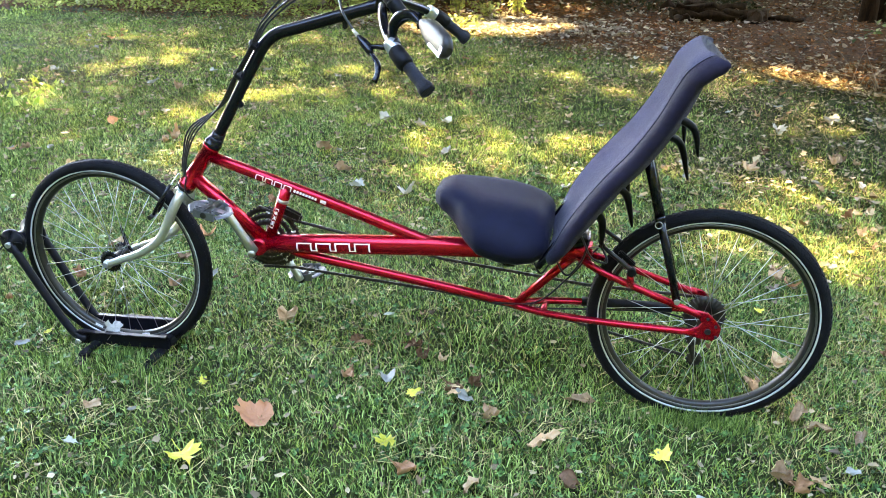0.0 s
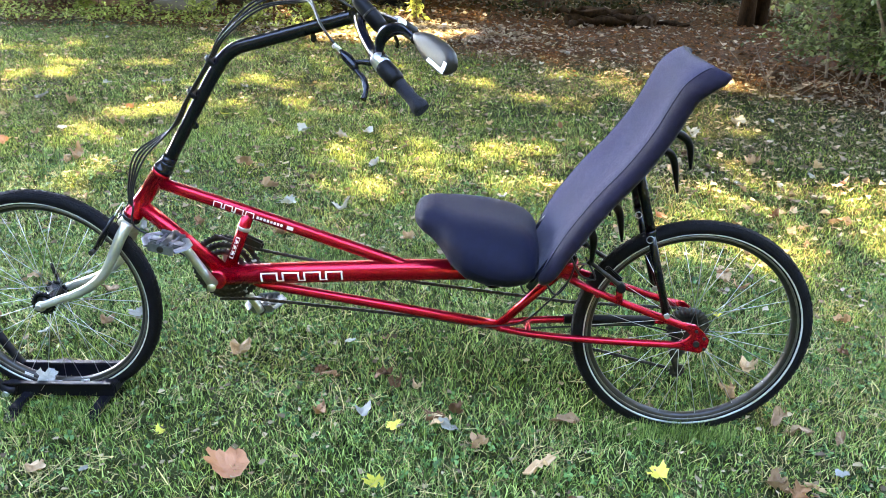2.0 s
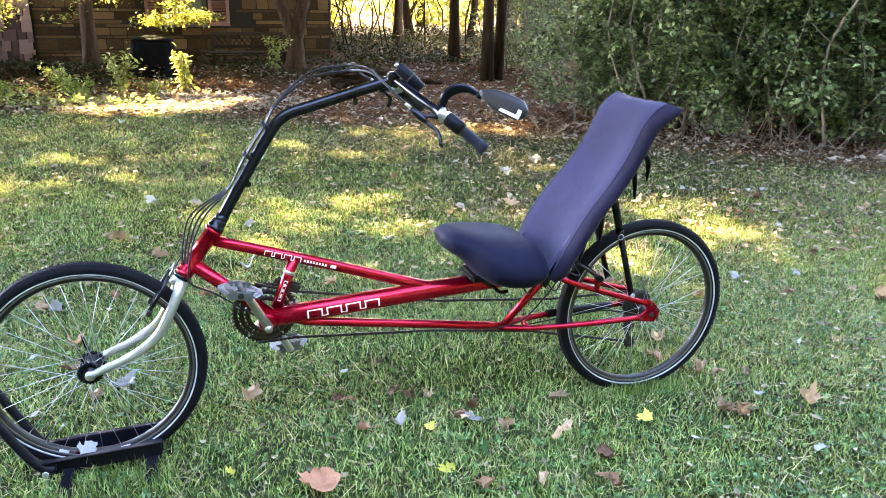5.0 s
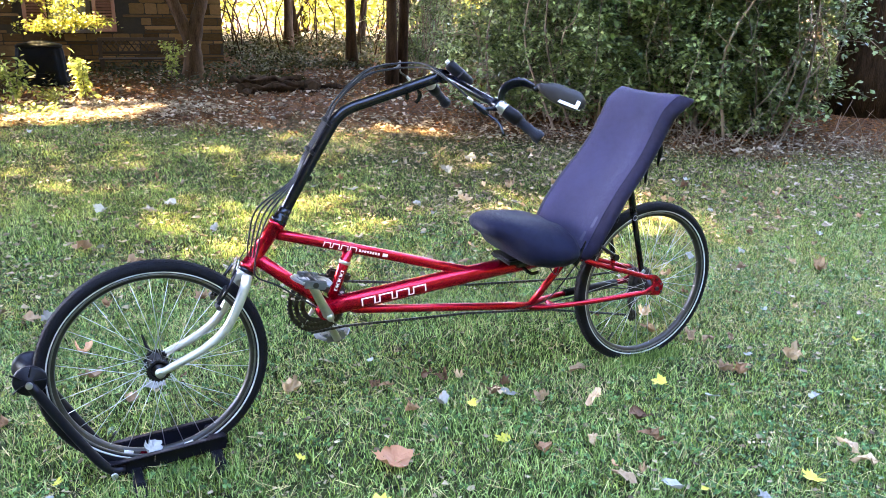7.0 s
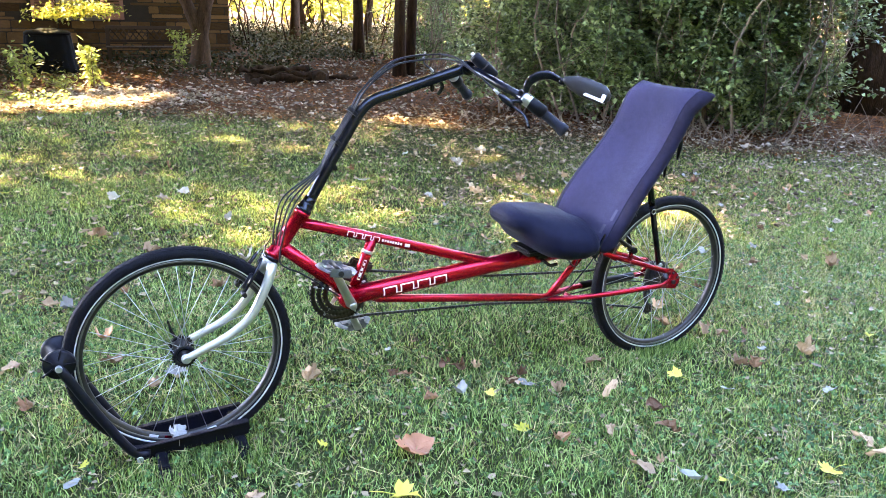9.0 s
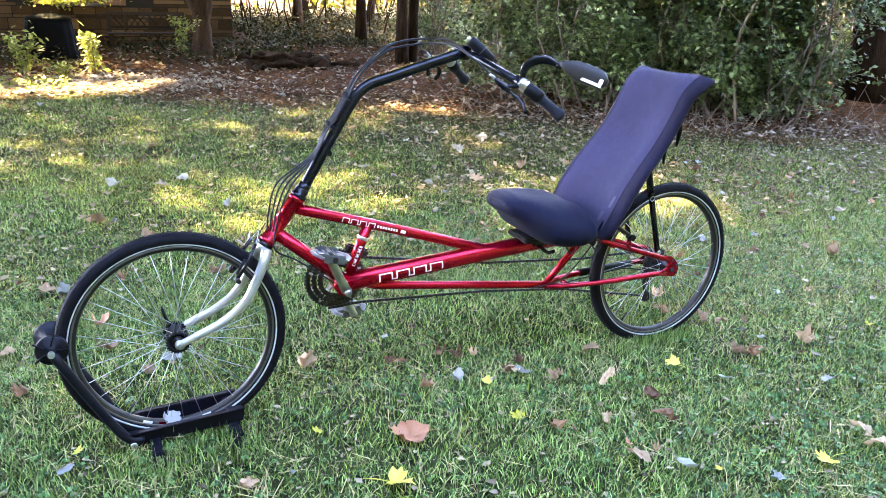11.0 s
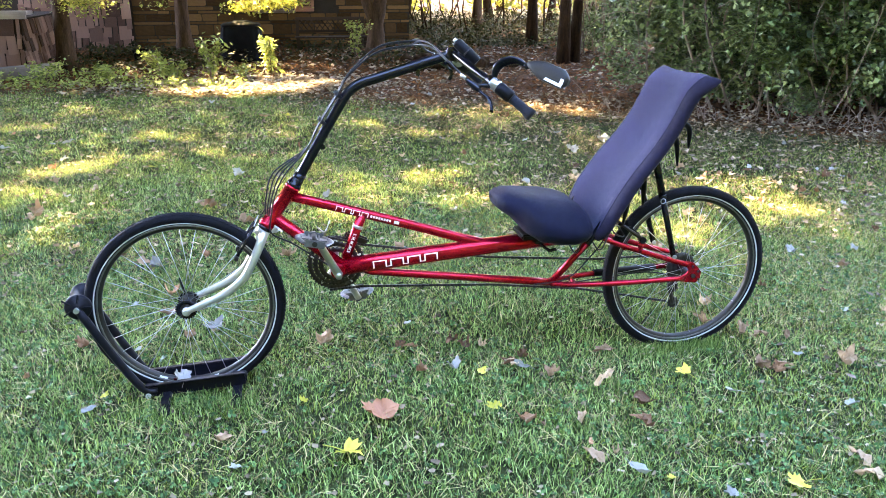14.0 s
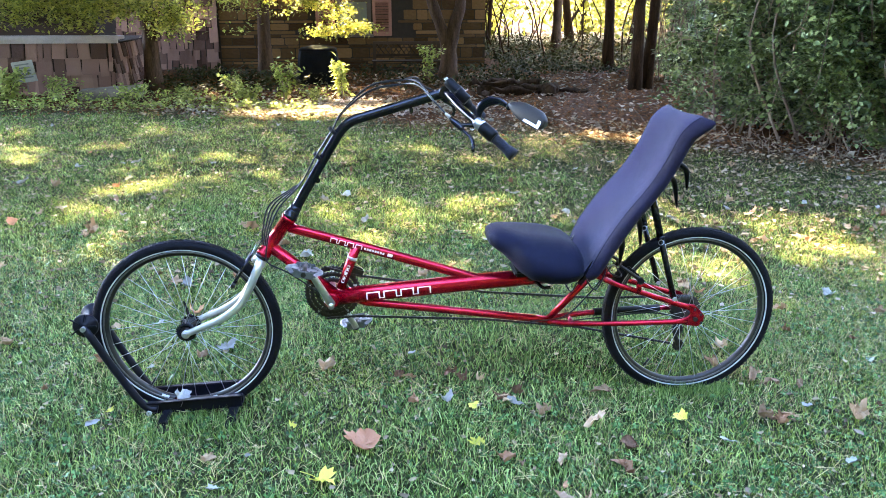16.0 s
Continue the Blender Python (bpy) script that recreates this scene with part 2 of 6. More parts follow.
def box(size, at=(0, 0, 0), bevel=0.0, turn=None, bm=None):
    """A box of that size, its edges bevelled."""
    own = bmesh.new()
    bmesh.ops.create_cube(own, size=1, matrix=Matrix.Diagonal((*size, 1)))
    if bevel:
        bmesh.ops.bevel(own, geom=own.edges[:], offset=bevel, segments=2, affect="EDGES")
    m = Matrix.Translation(at) @ (turn or Matrix())
    bmesh.ops.transform(own, matrix=m, verts=own.verts[:])
    if bm is None:
        return own
    me = bpy.data.meshes.new("tmp")
    own.to_mesh(me); own.free()
    bm.from_mesh(me)
    bpy.data.meshes.remove(me)
    return bm


def lathe(profile, seg=48, axis="y", bm=None, at=(0, 0, 0), closed=False):
    """Turns a profile of (radius, offset along the axis)."""
    bm = bm or bmesh.new()
    rings = []
    for k in range(seg):
        a = 2 * math.pi * k / seg
        c, s = math.cos(a), math.sin(a)
        ring = []
        for r, o in profile:
            v = {"y": (r * c, o, r * s), "z": (r * c, r * s, o), "x": (o, r * c, r * s)}[axis]
            ring.append(bm.verts.new(Vector(v) + Vector(at)))
        rings.append(ring)
    n = len(profile)
    for k in range(seg):
        a, b = rings[k], rings[(k + 1) % seg]
        for i in range(n if closed else n - 1):
            j = (i + 1) % n
            bm.faces.new((a[i], a[j], b[j], b[i]))
    if not closed:
        for i in (0, n - 1):
            if profile[i][0] > 1e-5:
                bm.faces.new([rings[k][i] for k in range(seg)])
    bmesh.ops.remove_doubles(bm, verts=bm.verts[:], dist=1e-6)
    return bm


def loft(sections, cap=True):
    """A skin over rings of the same number of points."""
    bm = bmesh.new()
    rings = [[bm.verts.new(p) for p in ring] for ring in sections]
    n = len(rings[0])
    for a, b in zip(rings, rings[1:]):
        for k in range(n):
            bm.faces.new((a[k], a[(k + 1) % n], b[(k + 1) % n], b[k]))
    if cap:
        bm.faces.new(rings[0]); bm.faces.new(rings[-1])
    return bm


def plate(outline, thick, axis="y", at=0.0):
    """A flat plate cut to the outline (x, z), standing across y."""
    bm = bmesh.new()
    a = [bm.verts.new((x, at - thick / 2, z)) for x, z in outline]
    b = [bm.verts.new((x, at + thick / 2, z)) for x, z in outline]
    bm.faces.new(a); bm.faces.new(b)
    for k in range(len(a)):
        bm.faces.new((a[k], a[(k + 1) % len(a)], b[(k + 1) % len(a)], b[k]))
    return bm


def power(v, e):
    return math.copysign(abs(v) ** e, v)


# ---- ground ----
SOIL = -0.02
BX = [-60, -5, -2.9, -0.7, 0.95, 1.8, 2.6, 3.3, 4.2, 5.4, 9, 30, 60]
BY = [8.4, 7.9, 7.8, 7.1, 6.1, 5.6, 5.1, 4.3, 3.4, 2.7, 1.2, -6, -14]
rng = np.random.default_rng(5)


def soft_noise(x, y, cell, seed):
    """Smooth random values from 0 to 1, changing over about one cell."""
    g = np.random.default_rng(seed).uniform(0, 1, (97, 97))
    u, v = x / cell, y / cell
    i, j = np.floor(u).astype(int), np.floor(v).astype(int)
    a, b = u - i, v - j
    a, b = a * a * (3 - 2 * a), b * b * (3 - 2 * b)
    at = lambda p, q: g[p % 97, q % 97]
    return (at(i, j) * (1 - a) + at(i + 1, j) * a) * (1 - b) + (at(i, j + 1) * (1 - a) + at(i + 1, j + 1) * a) * b


def lawn_edge(x):
    """Where the lawn ends and the litter under the trees begins."""
    return np.interp(x, BX, BY)


def ground():
    """One sheet, finer near the bicycle, with soft swells; its mark 'litter' tells lawn from the needle bed."""
    def axis(lo, hi, fine_lo, fine_hi, step):
        near = np.arange(fine_lo, fine_hi, step)
        out_hi = fine_hi + np.geomspace(step, hi - fine_hi, 26)
        out_lo = fine_lo - np.geomspace(step, fine_lo - lo, 26)[::-1]
        return np.concatenate([out_lo, near, out_hi])
    xs, ys = axis(-400, 400, -8, 9, 0.12), axis(-400, 400, -4, 16, 0.12)
    X, Y = np.meshgrid(xs, ys)
    Z = SOIL + 0.010 * np.sin(X * 1.7 + 0.6 * Y) * np.sin(Y * 1.3 - 0.4 * X) + 0.005 * np.sin(X * 4.1) * np.sin(Y * 5.3)
    Z = np.where(Y > 16, SOIL, Z)
    v = np.stack([X.ravel(), Y.ravel(), Z.ravel()], 1)
    n, m = len(ys), len(xs)
    i = (np.arange(n - 1)[:, None] * m + np.arange(m - 1)[None]).ravel()
    f = np.stack([i, i + 1, i + m + 1, i + m], 1)
    mt = bpy.data.materials.new("lawn_soil_and_litter")
    mt.use_nodes = True
    nt = mt.node_tree
    N, K, b = nt.nodes.new, nt.links.new, nt.nodes["Principled BSDF"]
    b.inputs["Roughness"].default_value = 0.95
    b.inputs["Specular IOR Level"].default_value = 0.08
    tc, at = N("ShaderNodeTexCoord"), N("ShaderNodeAttribute")
    at.attribute_name = "litter"

    def noise_ramp(scale, c0, c1, lo=0.35, hi=0.65):
        nz, rp = N("ShaderNodeTexNoise"), N("ShaderNodeValToRGB")
        nz.inputs["Scale"].default_value, nz.inputs["Detail"].default_value = scale, 6
        K(tc.outputs["Object"], nz.inputs["Vector"]); K(nz.outputs[0], rp.inputs[0])
        rp.color_ramp.elements[0].position, rp.color_ramp.elements[1].position = lo, hi
        rp.color_ramp.elements[0].color, rp.color_ramp.elements[1].color = (*c0, 1), (*c1, 1)
        return rp.outputs[0]
    turf = noise_ramp(14, (0.009, 0.014, 0.004), (0.048, 0.060, 0.019))
    soil = noise_ramp(22, (0.024, 0.010, 0.004), (0.10, 0.042, 0.013))
    mix = N("ShaderNodeMix"); mix.data_type = "RGBA"
    K(at.outputs["Fac"], mix.inputs["Factor"]); K(turf, mix.inputs["A"]); K(soil, mix.inputs["B"])
    K(mix.outputs["Result"], b.inputs["Base Color"])
    nb, bp = N("ShaderNodeTexNoise"), N("ShaderNodeBump")
    nb.inputs["Scale"].default_value, nb.inputs["Detail"].default_value = 60, 5
    bp.inputs["Distance"].default_value = 0.03
    K(tc.outputs["Object"], nb.inputs["Vector"]); K(nb.outputs[0], bp.inputs["Height"]); K(bp.outputs[0], b.inputs["Normal"])
    me = arrays("ground", v, f, mt, True)
    a = me.attributes.new("litter", "FLOAT", "POINT")
    d = v[:, 1] - lawn_edge(v[:, 0]) + 0.25 * np.sin(v[:, 0] * 3.1) + 0.15 * np.sin(v[:, 0] * 7.7 + v[:, 1] * 3)
    a.data.foreach_set("value", np.clip(0.5 + d / 0.9, 0, 1).astype(np.float32))
    return tagged(new("ground", me), "green lawn running into a bed of brown needles", "ground", kind="structure")


def height(x, y):
    return SOIL + 0.010 * np.sin(x * 1.7 + 0.6 * y) * np.sin(y * 1.3 - 0.4 * x) + 0.005 * np.sin(x * 4.1) * np.sin(y * 5.3)


def blades(name, x, y, length, width, lean, material, label, fine=None):
    """Bent blades, joined; those not fine are plain three-cornered slips."""
    n = len(x)
    a, b = rng.uniform(0, 2 * np.pi, n), rng.uniform(0, 2 * np.pi, n)
    ln, wd = length * rng.uniform(0.55, 1.35, n), width * rng.uniform(0.7, 1.3, n)
    tilt = np.clip(rng.normal(lean, 0.3, n), 0.05, 1.45)
    z0 = height(x, y) - 0.002
    dx, dy = np.cos(a), np.sin(a)
    sx, sy = np.cos(b) * wd / 2, np.sin(b) * wd / 2
    mh, mr = ln * 0.55 * np.cos(tilt * 0.6), ln * 0.55 * np.sin(tilt * 0.6)
    th, tr = mh + ln * 0.45 * np.cos(tilt * 1.35), mr + ln * 0.45 * np.sin(tilt * 1.35)
    V = np.empty((n, 5, 3), np.float32)
    for k, (r, h, w) in enumerate(((0, 0, -1), (0, 0, 1), (mr, mh, -0.8), (mr, mh, 0.8), (tr, th, 0))):
        V[:, k, 0], V[:, k, 1], V[:, k, 2] = x + dx * r + sx * w, y + dy * r + sy * w, z0 + h
    o = (np.arange(n) * 5)[:, None]
    bent = np.zeros(n, bool) if fine is None else fine
    F = np.concatenate([o[bent] + np.array([[0, 1, 3]]), o[bent] + np.array([[0, 3, 2]]), o[bent] + np.array([[2, 3, 4]]), o[~bent] + np.array([[0, 1, 4]])])
    return tagged(new(name, arrays(name, V.reshape(-1, 3), F, material)), label, "grass", kind="stuff")


def scatter(n, x0, x1, y0, y1, keep=0.5):
    """Random places on the lawn, thinner in patches and towards its edge."""
    x, y = rng.uniform(x0, x1, n), rng.uniform(y0, y1, n)
    patch = 0.5 + 0.5 * np.sin(x * 2.3 + 1.1 * np.sin(y * 1.9)) * np.sin(y * 2.7 + 1.3 * np.sin(x * 1.4))
    d = lawn_edge(x) - y + 0.25 * np.sin(x * 5.1)
    bare = np.clip((x + 0.4) / 2.2, 0, 1) * np.clip((y - 0.9) / 1.6, 0, 1) * 0.72
    ok = rng.uniform(0, 1, n) < np.clip(d / 0.9, 0, 1) * (1 - keep * patch) * (1 - bare)
    return x[ok], y[ok]


def bits(name, x, y, size, material, label, lift=(0.0, 0.012)):
    """Crumpled five-cornered scraps of leaf, joined."""
    n = len(x)
    V = np.empty((n, 6, 3), np.float32)
    z = height(x, y) + rng.uniform(*lift, n)
    s = size * rng.uniform(0.4, 1.5, n) ** 1.3
    tx, ty, a0, thin = rng.normal(0, 0.4, n), rng.normal(0, 0.4, n), rng.uniform(0, 6.28, n), rng.uniform(0.35, 1.0, n)
    V[:, 0] = np.stack([x, y, z + 0.1 * s], 1)
    for k in range(5):
        a = k * 1.2566 + rng.normal(0, 0.25, n)
        r = s * rng.uniform(0.45, 1.1, n)
        px, py = r * np.cos(a), r * np.sin(a) * thin
        qx, qy = px * np.cos(a0) - py * np.sin(a0), px * np.sin(a0) + py * np.cos(a0)
        V[:, k + 1] = np.stack([x + qx, y + qy, z + np.abs(qx * tx + qy * ty) + s * rng.uniform(0, 0.5, n)], 1)
    o = (np.arange(n) * 6)[:, None]
    F = np.concatenate([o + np.array([[0, k + 1, (k + 1) % 5 + 1]]) for k in range(5)])
    return tagged(new(name, arrays(name, V.reshape(-1, 3), F, material)), label, "leaf litter", kind="stuff")


def lawn():
    zones = [(350000, -2.6, 4.5, -1.6, 1.2, 0.033, 0.0033), (235000, -3.7, 5.6, 1.2, 3.6, 0.030, 0.0036), (200000, -7.0, 4.5, 3.6, 8.3, 0.030, 0.0068), (130000, -9, 9, -7, 8.3, 0.055, 0.036)]
    X, Y, S, W = [], [], [], []
    for i, (n, x0, x1, y0, y1, ln, wd) in enumerate(zones):
        x, y = scatter(n, x0, x1, y0, y1, 0.35)
        if i in (0, 3):    # the fine and the coarse grass run into one another
            inside = np.where(y < 1.2, np.minimum(np.minimum(x + 2.6, 4.5 - x), y + 1.6), np.where(y < 3.6, np.minimum(x + 3.7, 5.6 - x), np.minimum(x + 7, 4.5 - x)))
            share = np.clip(inside / 0.45, 0, 1)
            out = rng.uniform(0, 1, len(x)) < (share if i == 0 else 1 - share)
            x, y = x[out], y[out]
        X.append(x); Y.append(y); S.append(np.full(len(x), ln)); W.append(np.full(len(x), wd))
    X, Y, S, W = map(np.concatenate, (X, Y, S, W))
    tuft = np.sin(X * 9.1 + 2.1 * np.sin(Y * 6.3)) * np.sin(Y * 10.7 + 1.7 * np.sin(X * 7.9)) + 0.5 * np.sin(X * 3.1 - Y * 2.3)
    S = S * (1.0 + 0.28 * tuft)
    pale = rng.uniform(-0.9, 1.5, len(X)) < -tuft * 0.9 - 0.42 + 0.35 * np.clip(Y - 1.0, 0, 2) + 0.3 * np.clip(X - 1.3, 0, 2)
    blades("grass", X[~pale], Y[~pale], S[~pale], W[~pale], 0.72, GRASS, "short green lawn grass, uneven and trodden", Y[~pale] < 3.0)
    blades("yellowing_grass", X[pale], Y[pale], S[pale], W[pale], 0.85, TUFT, "patches of yellowing grass in the green lawn", Y[pale] < 3.0)
    # longer tufts left standing against the wheels and the stand
    x = np.concatenate([rng.normal(0.87, 0.11, 1500), rng.uniform(-1.08, -0.66, 900)])
    y = np.concatenate([rng.normal(-0.035, 0.022, 1500), rng.uniform(-0.19, -0.06, 900)])
    blades("tufts", x, y, np.full(len(x), 0.046), np.full(len(x), 0.0028), 0.35, GRASS, "longer grass standing against the tyre and stand", np.ones(len(x), bool))
    x, y = scatter(34000, -2.3, 3.5, -1.2, 1.6, 0.7)
    x2, y2 = scatter(26000, -4, 6, 1.6, 6.5, 0.3)
    x3, y3 = scatter(24000, 1.0, 4.6, -0.2, 2.4, 0.5)
    x, y = np.concatenate([x, x2, x3]), np.concatenate([y, y2, y3])
    blades("dry_grass", x, y, np.full(len(x), 0.055), np.where(y < 1.6, 0.0024, 0.005), 1.1, STRAW, "straw-coloured dead grass blades lying in the lawn", y < 1.6)
    x, y = scatter(36000, -2.4, 3.8, -1.3, 1.6, 0.3)
    x2, y2 = rng.uniform(-6, 6.5, 130000), rng.uniform(1.2, 7.5, 130000)
    d = np.sin(x2 * 1.9 + 0.7 * np.sin(y2 * 2.3)) * np.sin(y2 * 2.9 + x2 * 0.6) + np.clip((x2 - 0.5) / 3, -0.45, 0.8)
    ok = (rng.uniform(-0.9, 1, len(x2)) < d) & (y2 < lawn_edge(x2) + 0.3)
    x2, y2 = x2[ok], y2[ok]
    x, y = np.concatenate([x, x2]), np.concatenate([y, y2])
    blades("thatch", x, y, np.where(y < 1.6, 0.034, 0.045), np.where(y < 1.6, 0.0024, 0.008), 1.25, THATCH, "dead brown thatch lying in the lawn")
    x, y = scatter(2600, -2.2, 3.4, -1.2, 1.6, 0.5)
    blades("long_straw", x, y, np.full(len(x), 0.095), np.full(len(x), 0.0024), 1.2, STRAW, "long arching dead grass blades", np.ones(len(x), bool))
    # clover: three small leaflets on each stalk
    x, y = scatter(28000, -2.2, 3.4, -1.2, 2.2, 0.9)
    n = len(x)
    z = height(x, y) + rng.uniform(0.012, 0.036, n)
    V, r0, a0 = np.empty((n, 3, 4, 3), np.float32), rng.uniform(0.006, 0.013, n), rng.uniform(0, 6.28, n)
    tx, ty = rng.normal(0, 0.35, n), rng.normal(0, 0.35, n)
    for k in range(3):
        a = a0 + k * 2.094
        for j, (r, s) in enumerate(((0, 0), (0.75, 0.55), (1.1, 0), (0.75, -0.55))):
            px, py = r0 * (np.cos(a) * r - np.sin(a) * s), r0 * (np.sin(a) * r + np.cos(a) * s)
            V[:, k, j, 0], V[:, k, j, 1], V[:, k, j, 2] = x + px, y + py, z + px * tx + py * ty
    F = np.arange(n * 12).reshape(-1, 4)
    tagged(new("clover", arrays("clover", V.reshape(-1, 3), F, CLOVER)), "low clover leaves growing through the lawn", "clover", kind="stuff")
    # long dead blades and needles lying loose on top, in small sheaves
    n = 3000
    cx, cy = scatter(n, -2.3, 3.4, -1.3, 3.0, 0.4)
    k = 3
    x, y = (np.repeat(cx, k) + rng.normal(0, 0.02, len(cx) * k)), (np.repeat(cy, k) + rng.normal(0, 0.02, len(cx) * k))
    n = len(x)
    a = np.repeat(rng.uniform(0, 6.28, len(cx)), k) + rng.normal(0, 0.35, n)
    ln, w = rng.uniform(0.012, 0.042, n), rng.uniform(0.0007, 0.0014, n)
    z = height(x, y) + rng.uniform(0.018, 0.036, n)
    dz = rng.normal(0, 0.12, n)
    V = np.empty((n, 4, 3), np.float32)
    for j, (u, s) in enumerate(((-1, -1), (1, -1), (1, 1), (-1, 1))):
        V[:, j, 0], V[:, j, 1], V[:, j, 2] = x + u * ln * np.cos(a) - s * w * np.sin(a), y + u * ln * np.sin(a) + s * w * np.cos(a), z + u * ln * dz
    tagged(new("loose_straw", arrays("loose_straw", V.reshape(-1, 3), np.arange(n * 4).reshape(-1, 4), STRAW)), "pale straw lying loose on the lawn", "straw", kind="stuff")
    # needles and bits on the bed under the trees
    n = 60000
    x, y = rng.uniform(-8, 8, n), rng.uniform(1.5, 13.5, n)
    ok = (y > lawn_edge(x) - 0.4 + rng.normal(0, 0.25, n))
    x, y = x[ok], y[ok]
    blades("needle_litter", x, y, np.full(len(x), 0.075), np.full(len(x), 0.0055), 1.35, NEEDLE, "brown pine needles on the ground under the trees")
    n = 21000
    x, y = rng.uniform(-7, 8, n), rng.uniform(1.5, 13.0, n)
    ok = (y > lawn_edge(x) - 0.5 + rng.normal(0, 0.3, n))
    bits("bed_litter", x[ok], y[ok], 0.021, NEEDLE, "brown leaf scraps on the bed under the trees")
    n = 7000
    x, y = rng.uniform(-3, 6.5, n), rng.uniform(3.0, 12.5, n)
    ok = (y > lawn_edge(x) - 0.3 + rng.normal(0, 0.3, n)) & (rng.uniform(0, 1, n) < 0.25 + 0.75 * soft_noise(x, y, 0.6, 8))
    bits("bed_leaves", x[ok], y[ok], 0.036, DRIFT, "dry tan leaves lying on the bed under the trees", (0.0, 0.02))
    # pale leaf bits, coloured as sunlit ground, in the clearing of the wood behind
    n = 6000
    x, y = rng.uniform(2.3, 12, n), rng.uniform(21, 27, n)
    bits("clearing_leaves", x, y, 0.10, SUNPALE, "pale leaf bits standing in for sunlight on the clearing floor", (0.0, 0.05))


ground()
lawn()


# ---- leaves and trees ----
def leaf_cloud(name, pos, size, material, up=0.3, fold=True, parent=None, label="", stretch=1.6):
    """Many small leaves, each of two faces folded along its midrib."""
    n = len(pos)
    pos = np.asarray(pos)
    d = rng.normal(0, 1, (n, 3)); d[:, 2] = d[:, 2] * 0.6 - 0.25
    d /= np.linalg.norm(d, axis=1)[:, None]
    u = rng.normal(0, 1, (n, 3)); u[:, 2] += up * 3
    s = np.cross(d, u); s /= np.linalg.norm(s, axis=1)[:, None] + 1e-9
    nn = np.cross(s, d)
    sz = (size * rng.uniform(0.6, 1.3, n))[:, None]
    tip, mid = pos + d * sz * stretch, pos + d * sz * stretch * 0.45
    V = np.stack([pos, mid + s * sz * 0.5 + nn * sz * 0.18, tip, mid - s * sz * 0.5 + nn * sz * 0.18], 1)
    o = (np.arange(n) * 4)[:, None]
    F = np.concatenate([o + np.array([[0, 1, 2]]), o + np.array([[0, 2, 3]])])
    return part(name, arrays(name, V.reshape(-1, 3), F, material), None, parent, label)


def trunk_mesh(base, top, r0, r1, limbs=5, seed=0, seg=14, flare=1.5, spread=2.2, rise=(0.35, 0.95)):
    """A tapered trunk with root flare and rising limbs."""
    rd = random.Random(seed)
    a, b = Vector(base), Vector(top)
    pts, rad = [], []
    for k in range(13):
        t = k / 12
        w = 0.04 * (b - a).length * t * (1 - t)
        pts.append(a.lerp(b, t) + Vector((w * math.sin(5 * t + seed), w * math.cos(4 * t + seed), 0)))
        rad.append((r0 + (r1 - r0) * t) * (1 + (flare - 1) * math.exp(-t * (b - a).length / 0.25)))
    bm = tube(pts, rad, seg)
    for i in range(limbs):
        t = rd.uniform(*rise)
        p = pts[int(t * 12)]
        an = rd.uniform(0, 6.28)
        ln = spread * rd.uniform(0.6, 1.2)
        q = [p, p + Vector((math.cos(an) * ln * 0.4, math.sin(an) * ln * 0.4, ln * 0.35)), p + Vector((math.cos(an) * ln, math.sin(an) * ln, ln * rd.uniform(0.4, 0.9)))]
        r = rad[int(t * 12)] * 0.45
        tube(smooth_path(q, 4), [r * (1 - 0.75 * k / 8) for k in range(9)], 8, bm)
    for v in bm.verts:
        k = noise.noise(v.co * 6) * 0.12 + noise.noise(v.co * 2 + Vector((seed, 0, 0))) * 0.1
        c = a.lerp(b, max(0, min(1, (v.co.z - a.z) / (b.z - a.z))))
        off = v.co - c
        off.z = 0
        v.co += off * k
    return bm


# sunlit gaps between the crowns, as they fall on the lawn
def shade_wanted(x, y):
    """Share of the light that the crowns hold back from a place on the ground."""
    e = lambda cx, cy, rx, ry: np.exp(-(((x - cx) / rx) ** 2 + ((y - cy) / ry) ** 2))
    band = e(-0.3, 2.3, 1.9, 0.75) + 1.2 * e(-2.6, 3.4, 1.6, 1.1) + 1.3 * e(2.0, 1.5, 1.0, 0.6) + 1.2 * e(-3.6, 5.8, 2.2, 0.8) + 0.5 * e(2.2, 5.4, 1.4, 0.8) + 0.6 * e(-0.5, 4.9, 1.3, 0.5) + 1.6 * e(-0.75, 7.2, 0.7, 0.45) + 0.0 * x
    band += 1.5 * e(-3.7, 8.4, 2.3, 0.8) + 1.3 * e(-0.6, 9.9, 0.9, 0.6) + 1.3 * e(-0.8, 8.2, 0.8, 0.45)
    band += 0.30 * np.clip((y - 0.9) / 0.8, 0, 1) * np.clip((2.6 - x) / 1.5, 0, 1)
    band += (0.30 + 0.15 * np.clip(x, 0, 1)) * np.clip((y - 1.0) / 0.7, 0, 1) * np.clip((6.3 - y) / 1.0, 0, 1) * np.clip((3.6 - x) / 1.0, 0, 1)
    return np.clip(1.0 - band, 0.0, 1.0)


